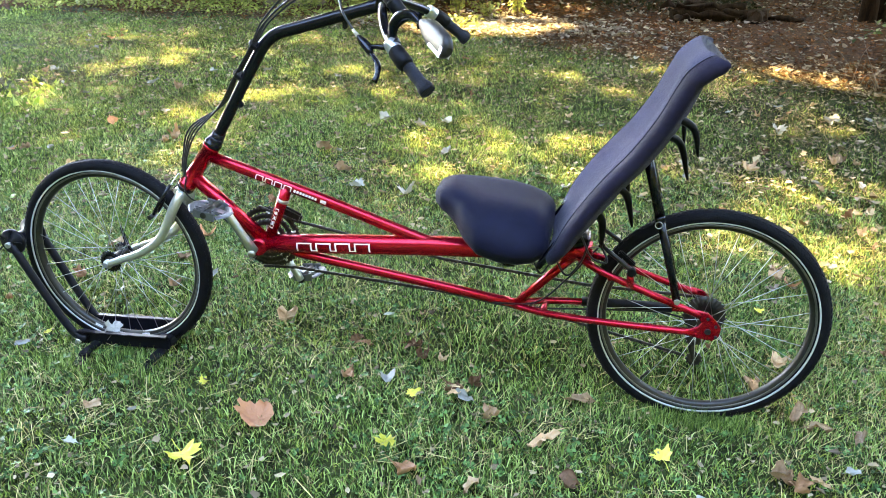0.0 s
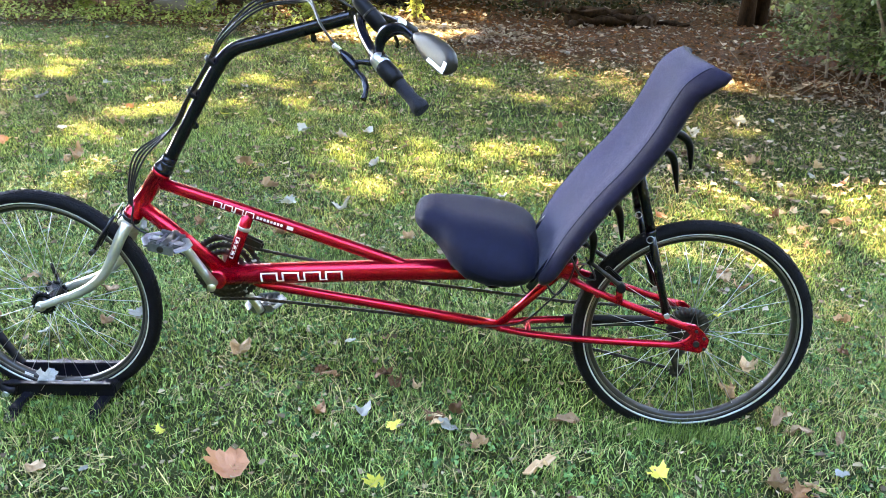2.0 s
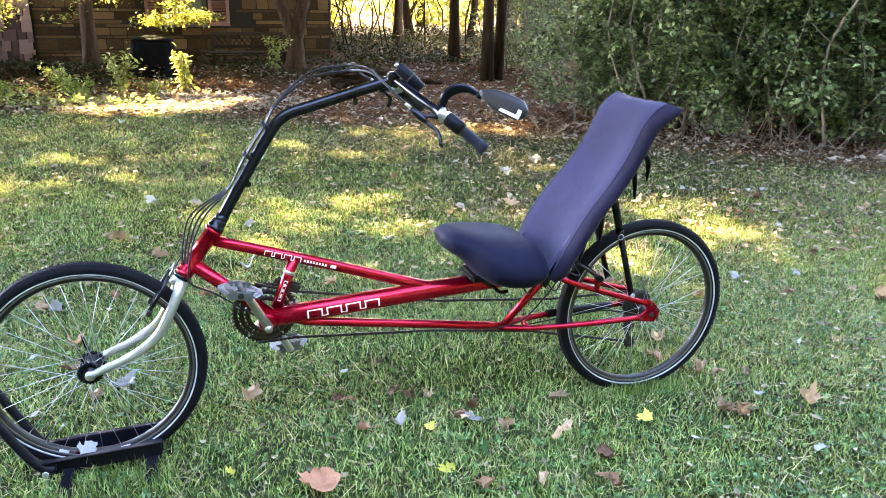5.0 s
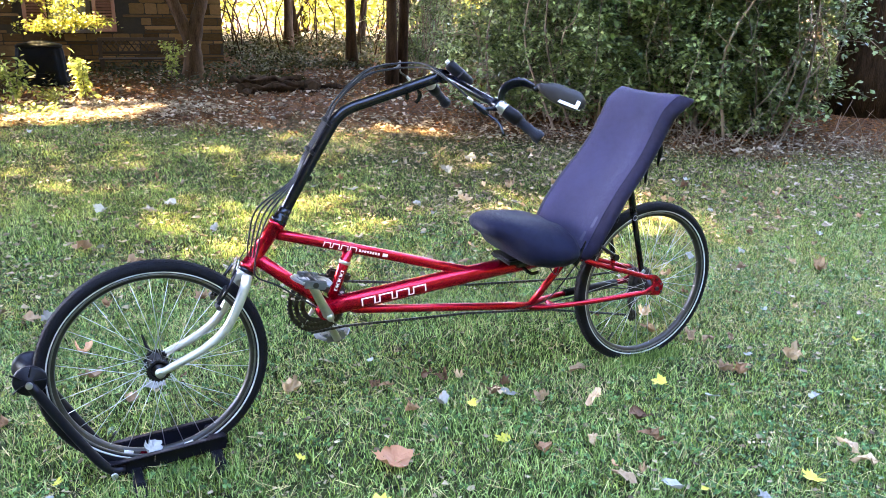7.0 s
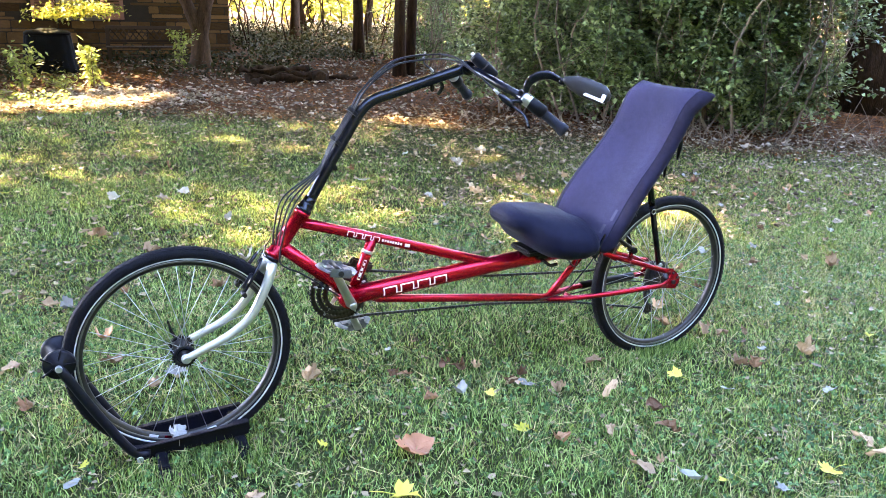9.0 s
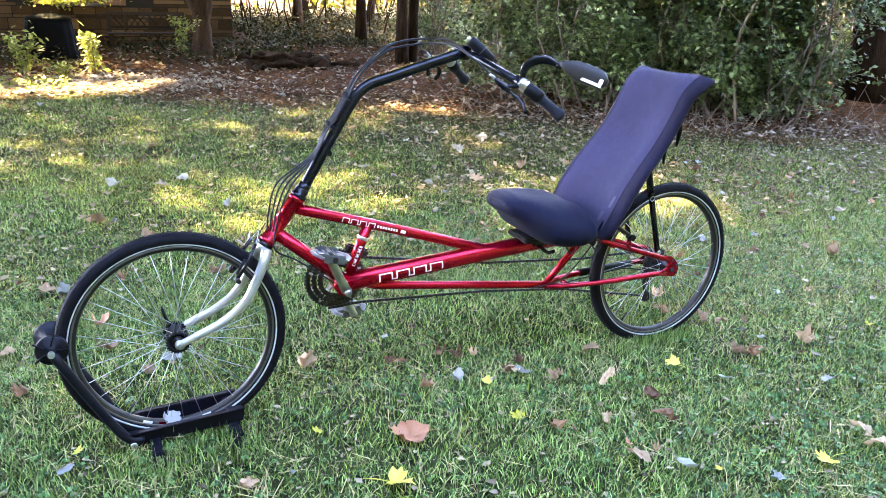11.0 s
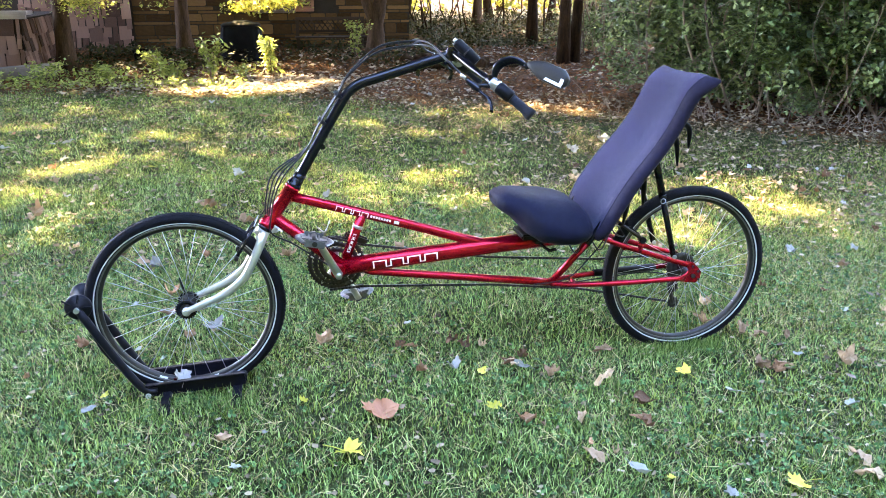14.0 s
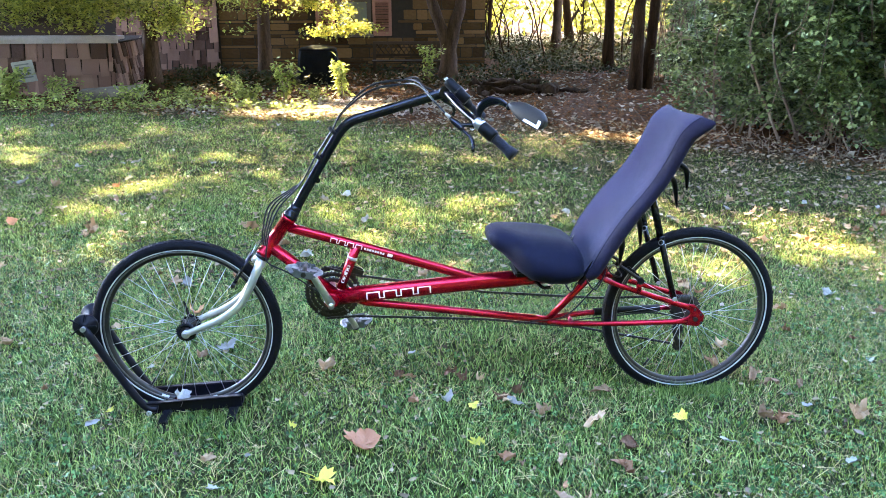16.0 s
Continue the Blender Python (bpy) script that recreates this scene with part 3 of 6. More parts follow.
def gaps():
    """Small ragged holes in the crowns, crowded where the lawn is sunlit."""
    out, rr = [], np.random.default_rng(31)
    out += [(-0.65, 10.0, 0.95, 0.5, 0.1), (-0.1, 10.2, 0.4, 0.25, 0.0), (-0.5, 8.5, 0.5, 0.4, 0.0), (-0.85, 7.3, 0.85, 0.42, 0.12), (-0.3, 7.55, 0.5, 0.35, 0.2), (-1.7, 7.4, 0.5, 0.3, 0.0)]
    out += [(1.5, 1.3, 0.26, 0.12, 0.1), (1.9, 1.5, 0.2, 0.1, -0.2), (2.4, 1.7, 0.35, 0.14, 0.1), (2.2, 2.3, 0.3, 0.12, 0.0), (1.65, 2.1, 0.25, 0.1, 0.2), (2.75, 2.1, 0.3, 0.12, -0.1), (1.35, 1.05, 0.16, 0.08, 0.0), (3.1, 1.2, 0.25, 0.1, 0.1)]
    while len(out) < 98:
        x, y = rr.uniform(-7, 4.5), rr.uniform(7.2, 10.5)
        if rr.uniform(0, 1.1) < 1 - shade_wanted(x, y):
            out.append((x, y, rr.uniform(0.09, 0.30), rr.uniform(0.06, 0.16), rr.uniform(-0.5, 0.5)))
    return out


CROWNS = [("shade_tree", (-7.6, 9.4), 0.22, BARKW, 0.1), ("shade_tree", (3.82, 9.55), 0.085, BARK, -0.14), ("shade_tree", (4.03, 9.70), 0.085, BARK, 0.16), ("shade_tree", (4.35, 12.9), 0.10, BARK, 0.02), ("shade_tree", (-9.5, 9.0), 0.3, BARK, 0.1)]


def shade_trees():
    """The trees over the garden; their crowns stand above the view and shade the lawn."""
    n = 155000
    gx, gy = rng.uniform(-9, 9, n), rng.uniform(-7, 11.5, n)
    h = rng.uniform(5.5, 10.5, n)
    ok = (gy < 19) | (rng.uniform(0, 1, n) < 0.3)
    thin = (1 - shade_wanted(gx, gy)) * (0.35 + 0.65 * np.clip((0.55 * soft_noise(gx, gy, 0.38, 1) + 0.45 * soft_noise(gx, gy, 0.16, 2) - 0.36) / 0.26, 0, 1))
    ok &= (rng.uniform(0, 1, n) > 0.86 * thin) | (gy > 7)
    for cx, cy, rx, ry, tilt in gaps():
        dx, dy = gx - cx, gy - cy
        u, v = dx * math.cos(tilt) + dy * math.sin(tilt), dy * math.cos(tilt) - dx * math.sin(tilt)
        ok &= ((u / rx) ** 2 + (v / ry) ** 2 > 1) | (rng.uniform(0, 1, n) < 0.03)
    gx, gy, h = gx[ok], gy[ok], h[ok]
    P = np.stack([gx + L.x / L.z * h, gy + L.y / L.z * h, h], 1)
    owner = np.argmin([(P[:, 0] - c[1][0]) ** 2 + (P[:, 1] - c[1][1]) ** 2 for c in CROWNS], axis=0)
    for i, (name, (x, y), r, bark, bend) in enumerate(CROWNS):
        t = thing(name, "tall shade tree with a wide yellow-green crown", "tree", (x, y, SOIL), group="trees round the garden")
        part("trunk", trunk_mesh((0, 0, -0.05), (bend * 2, 0.2, 9.5), r, r * 0.35, 7, i, 16, 1.35, 4.5, (0.5, 0.95)), bark, t, "rough brown bark")
        if (owner == i).any():
            leaf_cloud("crown", P[owner == i] - np.array([x, y, SOIL]), 0.15, CANOPY, 0.9, parent=t)
    # forked tree by the house corner
    t = thing("forked_tree", "brown forked tree before the stone house", "tree", (1.06, 11.3, SOIL), group="trees round the garden")
    bm = tube(smooth_path([(0, 0, -0.05), (0.01, 0, 0.3), (0.02, 0, 0.55), (0.12, 0, 0.95), (0.25, 0.02, 1.5), (0.4, 0.1, 3.0), (0.5, 0.2, 6.0)], 5), [0.24, 0.21, 0.185, 0.17, 0.16] + [0.15 - 0.004 * k for k in range(26)], 14)
    tube(smooth_path([(0, 0, 0.40), (-0.06, 0, 0.7), (-0.18, 0, 1.05), (-0.34, 0, 1.5), (-0.7, 0.1, 2.6), (-1.1, 0.3, 4.5)], 5), [0.125 - 0.0034 * k for k in range(26)], 12, bm)
    for v in bm.verts:
        v.co += Vector((noise.noise(v.co * 4), noise.noise(v.co * 4 + Vector((5, 0, 0))), 0)) * 0.03
    part("trunk", bm, BARKW, t, "smooth brown bark")


def belt():
    """Unseen trees added behind the camera; they close the garden and block low sky."""
    for i in range(13):
        a = radians(172 + 196 * i / 12)
        x, y = 15 * math.cos(a), -1 + 13 * math.sin(a)
        t = thing("unseen_belt_tree", "broad green tree added out of view to block low sky", "tree", (x, y, SOIL), group="trees closing the garden")
        part("trunk", trunk_mesh((0, 0, -0.05), (0.2, 0.2, 10.5), 0.25, 0.1, 6, 70 + i, 10, 1.5, 2.5), BARK, t)
        k = 3200
        P = np.stack([rng.normal(0, 1.7, k), rng.normal(0, 1.4, k), rng.uniform(0.3, 12.0, k)], 1)
        leaf_cloud("crown", P, 0.45, CANOPY, 0.6, parent=t)


shade_trees()
belt()


def woodland():
    """Stems and sunlit leaves of the wood behind, and its far bright clearing."""
    for i, (x, y, r) in enumerate(((4.3, 17.3, 0.15), (6.6, 18.5, 0.12), (7.4, 15.5, 0.14), (5.6, 21, 0.16), (3.3, 23, 0.10), (8.3, 20, 0.18), (8.4, 4.7, 0.42), (10.4, 7.8, 0.3), (2.9, 19.5, 0.07), (3.9, 26, 0.15), (10.5, 17, 0.2), (12.5, 14, 0.25), (14, 19, 0.22), (7.0, 25, 0.14), (5.9, 12.6, 0.10), (13, 9, 0.3))):
        t = thing("woodland_tree", "slim dark woodland tree in the shade", "tree", (x, y, SOIL), group="trees of the wood")
        part("trunk", trunk_mesh((0, 0, -0.05), (0.9 * math.sin(i * 1.7), 0.2, 8 + (i % 3)), r * 0.78, r * 0.3, 6, 20 + i, 12, 1.45, 2.4, (0.12, 0.9)), BARKW if i == 0 else BARK, t)
        k = 500
        P = np.stack([rng.normal(0, 1.5, k), rng.normal(0, 1.5, k), rng.uniform(3.2, 9, k)], 1)
        leaf_cloud("crown", P, 0.2, WOODS, 0.6, parent=t)
    n = 115000
    a = rng.uniform(0, 1, n)
    x, y = rng.uniform(-2, 26, n), 20 + 16 * a ** 1.3
    z = rng.uniform(0, 1, n) ** 1.2 * 6.0 + 0.35
    clump = np.sin(x * 1.3 + y * 0.7) * np.sin(y * 0.9 - x * 0.4 + z * 1.1)
    ok = (clump > -0.1) & ((z > 0.8) | (rng.uniform(0, 1, n) < 0.65))
    ob = leaf_cloud("far_woods", np.stack([x, y, z], 1)[ok], 0.13, WOODS, 0.6)
    tagged(ob, "sunlit yellow-green leaves of the wood beyond", "woods", kind="stuff")
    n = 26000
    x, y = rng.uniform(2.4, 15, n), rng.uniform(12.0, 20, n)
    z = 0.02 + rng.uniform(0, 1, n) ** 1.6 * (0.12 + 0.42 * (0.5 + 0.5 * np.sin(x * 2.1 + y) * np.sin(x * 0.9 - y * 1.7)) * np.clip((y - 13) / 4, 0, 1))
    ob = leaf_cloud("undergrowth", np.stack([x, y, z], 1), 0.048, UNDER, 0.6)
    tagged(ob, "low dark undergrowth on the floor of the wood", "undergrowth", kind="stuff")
    bm = bmesh.new()
    rr = random.Random(12)
    for k in range(60):
        x, y = rr.uniform(2.6, 13), rr.uniform(13.5, 24)
        tube(smooth_path([(x, y, -0.05), (x + rr.uniform(-0.4, 0.4), y, rr.uniform(0.5, 1.2)), (x + rr.uniform(-1.3, 1.3), y, rr.uniform(1.2, 3.6))], 3), [0.022, 0.02, 0.018, 0.016, 0.013, 0.01, 0.006], 5, bm)
    tagged(part("saplings", bm, BARK), "thin dark saplings crowding the wood", "saplings", kind="stuff")


woodland()


def shrub(x, y, rx, ry, h, n, seed):
    """An evergreen shrub: stems from the ground and clumps of small oval leaves with gaps between them."""
    rd = np.random.default_rng(seed)
    t = thing("shrub", "tangled dark green evergreen shrub with bare stems below", "shrub", (x, y, SOIL), group="shrubs of the hedge")
    bm = bmesh.new()
    for k in range(26):
        a, r = rd.uniform(0, 6.28), rd.uniform(0.0, 0.8)
        b = Vector((math.cos(a) * rx * r, math.sin(a) * ry * r, -0.03))
        e = b + Vector((rd.normal(0, 0.3), rd.normal(0, 0.3), h * rd.uniform(0.5, 0.95)))
        m = b.lerp(e, 0.5) + Vector((rd.normal(0, 0.15), rd.normal(0, 0.15), 0))
        w = rd.uniform(0.006, 0.018)
        tube(smooth_path([b, m, e], 4), [w * (1 - 0.07 * j) for j in range(9)], 6, bm)
    c = int(n / 172)
    a, r, zz = rd.uniform(0, 6.28, c), np.sqrt(rd.uniform(0.3, 1.0, c)), rd.uniform(0.05, 1.0, c)
    bulge = 0.72 + 0.33 * np.sin(a * 3 + zz * 5 + seed)
    belly = np.where(zz < 0.25, 0.85 + 0.6 * zz, 1.0)
    C = np.stack([np.cos(a) * rx * r * bulge * belly, np.sin(a) * ry * r * bulge * belly, zz * h], 1)
    P = (C[:, None] + rd.normal(0, 0.085, (c, 160, 3)) * np.array([1.25, 1.25, 0.9])).reshape(-1, 3)
    P = P[P[:, 2] > 0.06]
    c2 = n // 22
    a2, r2 = rd.uniform(0, 6.28, c2), np.sqrt(rd.uniform(0, 0.32, c2))
    leaf_cloud("inner_leaves", np.stack([np.cos(a2) * rx * r2, np.sin(a2) * ry * r2, rd.uniform(0.2, 0.95, c2) * h], 1), 0.065, HEDGE, 0.7, parent=t)
    S = []
    for k in range(9):
        a, z0 = rd.uniform(3.2, 6.2), rd.uniform(0.35, 0.95) * h
        b = Vector((math.cos(a) * rx * 0.85, math.sin(a) * ry * 0.85, z0))
        e = b + Vector((rd.normal(0, 0.35), rd.normal(-0.1, 0.1), -rd.uniform(0.3, 1.0) * z0))
        tube(smooth_path([b, b.lerp(e, 0.4) + Vector((rd.normal(0, 0.15), -0.12, 0.05)), b.lerp(e, 0.75) + Vector((rd.normal(0, 0.12), -0.10, -0.05)), e], 5), 0.0045, 4, bm)
    for k in range(70):
        a, z0 = rd.uniform(0, 6.28), rd.uniform(0.1, 0.95) * h
        b = Vector((math.cos(a) * rx * 0.7, math.sin(a) * ry * 0.7, z0))
        ln = rd.uniform(0.3, 0.65)
        e = b + Vector((math.cos(a + rd.normal(0, 0.5)) * ln, math.sin(a + rd.normal(0, 0.5)) * ln, rd.normal(0.05, 0.25)))
        sp = smooth_path([b, b.lerp(e, 0.55) + Vector((0, 0, 0.10)), e], 5)
        tube(sp, 0.0035, 4, bm)
        S += [sp[int(rd.uniform(2, 10.99))] + Vector(rd.normal(0, 0.03, 3)) for _ in range(26)]
    part("branchwork", bm, TWIG, t, "bare grey-brown stems")
    P = np.concatenate([P, np.array([tuple(q) for q in S])])
    P = P[P[:, 2] > 0.05]
    leaf_cloud("leaves", P, 0.040, HEDGE, 0.7, parent=t, stretch=1.5)


for i, (x, y, rx, ry, h, n) in enumerate(((3.95, 5.75, 0.9, 0.9, 2.5, 26000), (4.3, 4.75, 0.9, 0.8, 2.4, 30000), (5.1, 4.15, 0.95, 0.9, 2.6, 28000), (5.75, 3.95, 0.75, 0.75, 2.6, 24000), (5.2, 6.4, 1.2, 1.1, 2.8, 18000), (6.5, 5.4, 1.0, 1.1, 2.8, 14000), (7.6, 6.2, 1.1, 1.0, 2.8, 12000), (9.2, 5.6, 1.2, 1.2, 2.8, 12000), (9.9, 4.3, 1.2, 1.0, 2.8, 12000), (10.7, 3.0, 1.2, 1.1, 2.8, 12000), (4.95, 10.9, 0.6, 0.6, 2.6, 7000), (5.9, 9.6, 0.9, 0.8, 2.7, 8000), (5.7, 12.2, 0.8, 0.8, 2.6, 6000))):
    shrub(x, y, rx, ry, h, n, 100 + i)


# ---- house, shed and garden ----
def house():
    """The stone house: walls to the eaves with a window opening, roof, and the shingled lean-to beside it."""
    x1, x0, y, h = 2.06, -7.6, 13.9, 3.0
    wx0, wx1, wz0, wz1 = -0.95, -0.25, 0.64, 1.95
    b = thing("stone_house", "brown fieldstone house with a shuttered window in shade", "house", (0, 0, 0))
    for (ax, bx, az, bz) in ((x0, wx0, SOIL - 0.1, h), (wx1, x1, SOIL - 0.1, h), (wx0, wx1, SOIL - 0.1, wz0), (wx0, wx1, wz1, h)):
        part("wall", box((bx - ax, 0.3, bz - az), ((ax + bx) / 2, y + 0.15, (az + bz) / 2)), MORTAR, b, smooth=False)
    part("wall", box((0.3, 7.0, h - SOIL + 0.1), (x1 - 0.15, y + 0.3 + 3.5, (h + SOIL - 0.1) / 2)), MORTAR, b, smooth=False)
    part("wall", box((x1 - x0, 0.3, h - SOIL + 0.1), ((x0 + x1) / 2, y + 7.45, (h + SOIL - 0.1) / 2)), MORTAR, b, smooth=False)
    part("wall", box((0.3, 7.0, h - SOIL + 0.1), (x0 + 0.15, y + 0.3 + 3.5, (h + SOIL - 0.1) / 2)), MORTAR, b, smooth=False)
    roof = plate([(y - 0.5, h), (y + 3.75, h + 2.6), (y + 8.1, h), (y + 8.0, h - 0.15), (y + 3.75, h + 2.4), (y - 0.4, h - 0.15)], x1 - x0 + 0.8)
    for v in roof.verts:
        v.co = Vector((v.co.y + (x0 + x1) / 2, v.co.x, v.co.z))
    part("roof", roof, SHINGLE, b, "dark shingled roof", smooth=False)
    w = part("window", box((wx1 - wx0, 0.02, wz1 - wz0), ((wx0 + wx1) / 2, y + 0.14, (wz0 + wz1) / 2)), GLASS, b, smooth=False)
    bm = bmesh.new()
    for sx in (wx0 + 0.04, wx1 - 0.04):
        box((0.08, 0.08, wz1 - wz0), (sx, y + 0.07, (wz0 + wz1) / 2), 0.006, bm=bm)
    for sz in (wz0 + 0.03, wz1 - 0.03, (wz0 + wz1) / 2):
        box((wx1 - wx0 - 0.16, 0.07, 0.06), ((wx0 + wx1) / 2, y + 0.07, sz), 0.006, bm=bm)
    part("frame", bm, FRAMEP, w, smooth=False)
    part("sill", box((wx1 - wx0 + 0.1, 0.16, 0.05), ((wx0 + wx1) / 2, y - 0.03, wz0 - 0.026), 0.008), FRAMEP, w, smooth=False)
    part("blind", box((wx1 - wx0 - 0.17, 0.012, wz1 - wz0 - 0.1), ((wx0 + wx1) / 2, y + 0.115, (wz0 + wz1) / 2)), CURTAIN, w, "pale grey blind", smooth=False)
    for cx in (wx0 - 0.21, wx1 + 0.22):
        wd = 0.38
        bm = bmesh.new()
        for sx in (cx - wd / 2 + 0.03, cx + wd / 2 - 0.03):
            box((0.06, 0.04, wz1 - wz0 + 0.06), (sx, y - 0.025, (wz0 + wz1) / 2), 0.004, bm=bm)
        for sz in (wz0 + 0.005, wz1 - 0.005, (wz0 + wz1) / 2):
            box((wd - 0.12, 0.038, 0.07), (cx, y - 0.025, sz), 0.004, bm=bm)
        s = part("shutter", bm, SHUTTER, b, "louvred red-brown shutter", smooth=False)
        slat = mesh_from(box((wd - 0.12, 0.006, 0.045), turn=Matrix.Rotation(radians(35), 4, "X")), "slat", SHUTTER)
        for k in range(24):
            sz = wz0 + 0.06 + k * 0.05
            if sz < wz1 - 0.05:
                o = new("slat", slat); o.parent = s; o.location = (cx, y - 0.022, sz)
    return b


def courses(parent, x0, x1, y, z0, z1, skip, seed):
    """Stones of the wall, laid in uneven courses and proud of the mortar."""
    rd = random.Random(seed)
    shapes = []
    for k in range(10):
        bm = box((1, 1, 1), bevel=0.06)
        for v in bm.verts:
            v.co += Vector((noise.noise(v.co * 2 + Vector((k, 0, 0))), 0.4 * noise.noise(v.co * 3 + Vector((0, k, 0))), noise.noise(v.co * 2 + Vector((0, 0, k))))) * 0.06
        shapes.append(mesh_from(bm, "stone", STONE))
    z = z0
    while z < z1:
        h = rd.choice((0.06, 0.08, 0.10, 0.14, 0.20))
        x = x0
        while x < x1 - 0.05:
            w = min(rd.uniform(0.16, 0.60) * (1.2 if h < 0.1 else 0.8), x1 - x)
            cx, cz = x + w / 2, z + h / 2
            if not (skip[0] - 0.02 < cx + w / 2 and cx - w / 2 < skip[1] + 0.02 and skip[2] < cz + h / 2 and cz - h / 2 < skip[3]):
                o = new("stone", rd.choice(shapes)); o.parent = parent
                o.matrix_local = pose(cx, y + 0.012 + rd.uniform(-0.006, 0.006), cz) @ Matrix.Diagonal((w - 0.016, 0.06, h - 0.014, 1))
            x += w
        z += h


def shed():
    """The low shingled shed with its pale ledge board, and the darker wall behind."""
    s = thing("shed", "low grey-brown cedar shingle shed with a pale ledge", "shed", (0, 0, 0))
    x1, x0, y, h = -4.02, -9.4, 9.65, 0.72
    part("wall", box((x1 - x0, 2.4, h + 0.12), ((x0 + x1) / 2, y + 1.22, (h - 0.12) / 2)), WOODDARK, s, smooth=False)
    part("ledge", box((x1 - x0 + 0.16, 0.32, 0.05), ((x0 + x1) / 2 + 0.04, y + 0.08, h + 0.075), 0.006), LEDGE, s, "pale weathered ledge board", smooth=False)
    part("fascia", box((x1 - x0 + 0.1, 0.04, 0.05), ((x0 + x1) / 2 + 0.04, y - 0.02, h + 0.022), 0.004), LEDGE, s, smooth=False)
    for k in range(9):
        part("board", box((x1 - x0 - 0.3, 0.03, 0.19), ((x0 + x1) / 2 - 0.15, y + 0.36 + 0.012 * (k % 2), h + 0.10 + 0.095 + k * 0.185), 0.004), WOODDARK, s, smooth=False)
    part("roof", box((x1 - x0, 2.6, 0.06), ((x0 + x1) / 2 - 0.1, y + 1.5, h + 1.83), 0.01, Matrix.Rotation(radians(4), 4, "X")), WOODDARK, s, smooth=False)
    return s


def shingles(parent, x0, x1, y, z0, z1, seed, row=0.205, base=Matrix()):
    rd = random.Random(seed)
    shapes = []
    for k in range(6):
        bm = box((1, 1, 1), bevel=0.03)
        for v in bm.verts:
            if v.co.z < 0:
                v.co.y -= 1.7
                v.co.z += noise.noise(Vector((v.co.x * 2, k, 0))) * 0.35
        shapes.append(mesh_from(bm, "shingle", SHINGLE))
    z = z1
    while z > z0 + 0.02:
        x = x0 + rd.uniform(-0.1, 0)
        while x < x1 - 0.03:
            w = min(rd.uniform(0.08, 0.26), x1 - x)
            h = row * rd.uniform(0.95, 1.4)
            zz = max(z - h / 2, z0 + h / 2)
            o = new("shingle", rd.choice(shapes)); o.parent = parent
            o.matrix_local = base @ pose(x + w / 2, y - 0.012 - rd.uniform(0, 0.012), zz, 0, rd.uniform(-4, 4), rd.uniform(-3, 3)) @ Matrix.Diagonal((w - rd.uniform(0.008, 0.03), 0.018, h, 1))
            x += w
        z -= row
    return


HOUSE = house()
SHED = shed()


def composter():
    b = thing("compost_bin", "black ribbed plastic compost bin by the house", "compost bin", (-1.14, 11.05, SOIL))
    prof = lambda s, z: [(power(math.cos(a), 0.45) * s * 0.88, power(math.sin(a), 0.45) * s * 0.88, z * 0.76) for a in (2 * math.pi * k / 48 for k in range(48))]
    ribs = []
    for z, s in ((0, 0.42), (0.02, 0.43), (0.14, 0.42), (0.15, 0.405), (0.4, 0.385), (0.68, 0.355), (0.70, 0.335)):
        ring = prof(s, z)
        ribs.append([(x * (1 - 0.05 * (k % 4 == 0)), yy * (1 - 0.05 * (k % 4 == 0)), zz) for k, (x, yy, zz) in enumerate(ring)])
    part("body", loft(ribs), BIN, b)
    part("lid", loft([prof(0.35, 0.70), prof(0.355, 0.73), prof(0.32, 0.76), prof(0.16, 0.79), prof(0.14, 0.81), prof(0.05, 0.815)]), BIN, b, "shallow domed black lid")
    part("hatch", box((0.30, 0.02, 0.18), (0, -0.358, 0.10), 0.008), BIN, b, "sliding hatch", smooth=False)


def bench():
    b = thing("garden_bench", "low weathered wooden bench with a lattice back", "bench", (0.42, 12.95, SOIL))
    for sx in (-0.62, 0.62):
        part("leg", box((0.06, 0.06, 0.52), (sx, 0.2, 0.26), 0.006), WOODDARK, b, smooth=False)
        part("leg", box((0.06, 0.06, 0.20), (sx, -0.18, 0.10), 0.006), WOODDARK, b, smooth=False)
    for k in range(4):
        part("slat", box((1.34, 0.085, 0.022), (0, -0.18 + k * 0.1, 0.211), 0.004), WOODDARK, b, smooth=False)
    for z in (0.30, 0.535):
        part("rail", box((1.3, 0.035, 0.05), (0, 0.2, z), 0.005), WOODDARK, b, smooth=False)
    for s in (1, -1):
        for k in range(13):
            part("lattice_strip", box((0.018, 0.008, 0.28), (-0.6 + k * 0.1, 0.2 + s * 0.005, 0.417), turn=Matrix.Rotation(radians(38 * s), 4, "Y")), WOODDARK, b, smooth=False)


def logs():
    for i, (x, y, ln, r, yaw, z) in enumerate(((1.78, 9.1, 0.95, 0.065, 6, 0.05), (2.02, 9.2, 1.0, 0.078, -7, 0.07), (1.80, 9.15, 0.9, 0.045, 13, 0.17), (2.36, 9.05, 0.32, 0.08, 70, 0.07), (1.42, 8.95, 0.35, 0.04, 60, 0.03), (2.6, 9.3, 0.8, 0.04, -25, 0.03), (1.5, 9.3, 0.7, 0.045, 28, 0.16))):
        pts = [((k / 8 - 0.5) * ln, 0.03 * math.sin(k + i), 0.02 * math.sin(1.7 * k + i)) for k in range(9)]
        bm = tube(pts, [r * (1 + 0.12 * math.sin(3.1 * k + i)) for k in range(9)], 12)
        for v in bm.verts:
            v.co += Vector((0, noise.noise(v.co * 14), noise.noise(v.co * 14 + Vector((9, 0, 0))))) * 0.055
        ob = part("log", bm, BARK)
        ob.matrix_world = pose(x, y, SOIL + z, 0, 0, yaw)
        tagged(ob, "dead mossy log lying on the needle bed", "log", "logs of the pile")


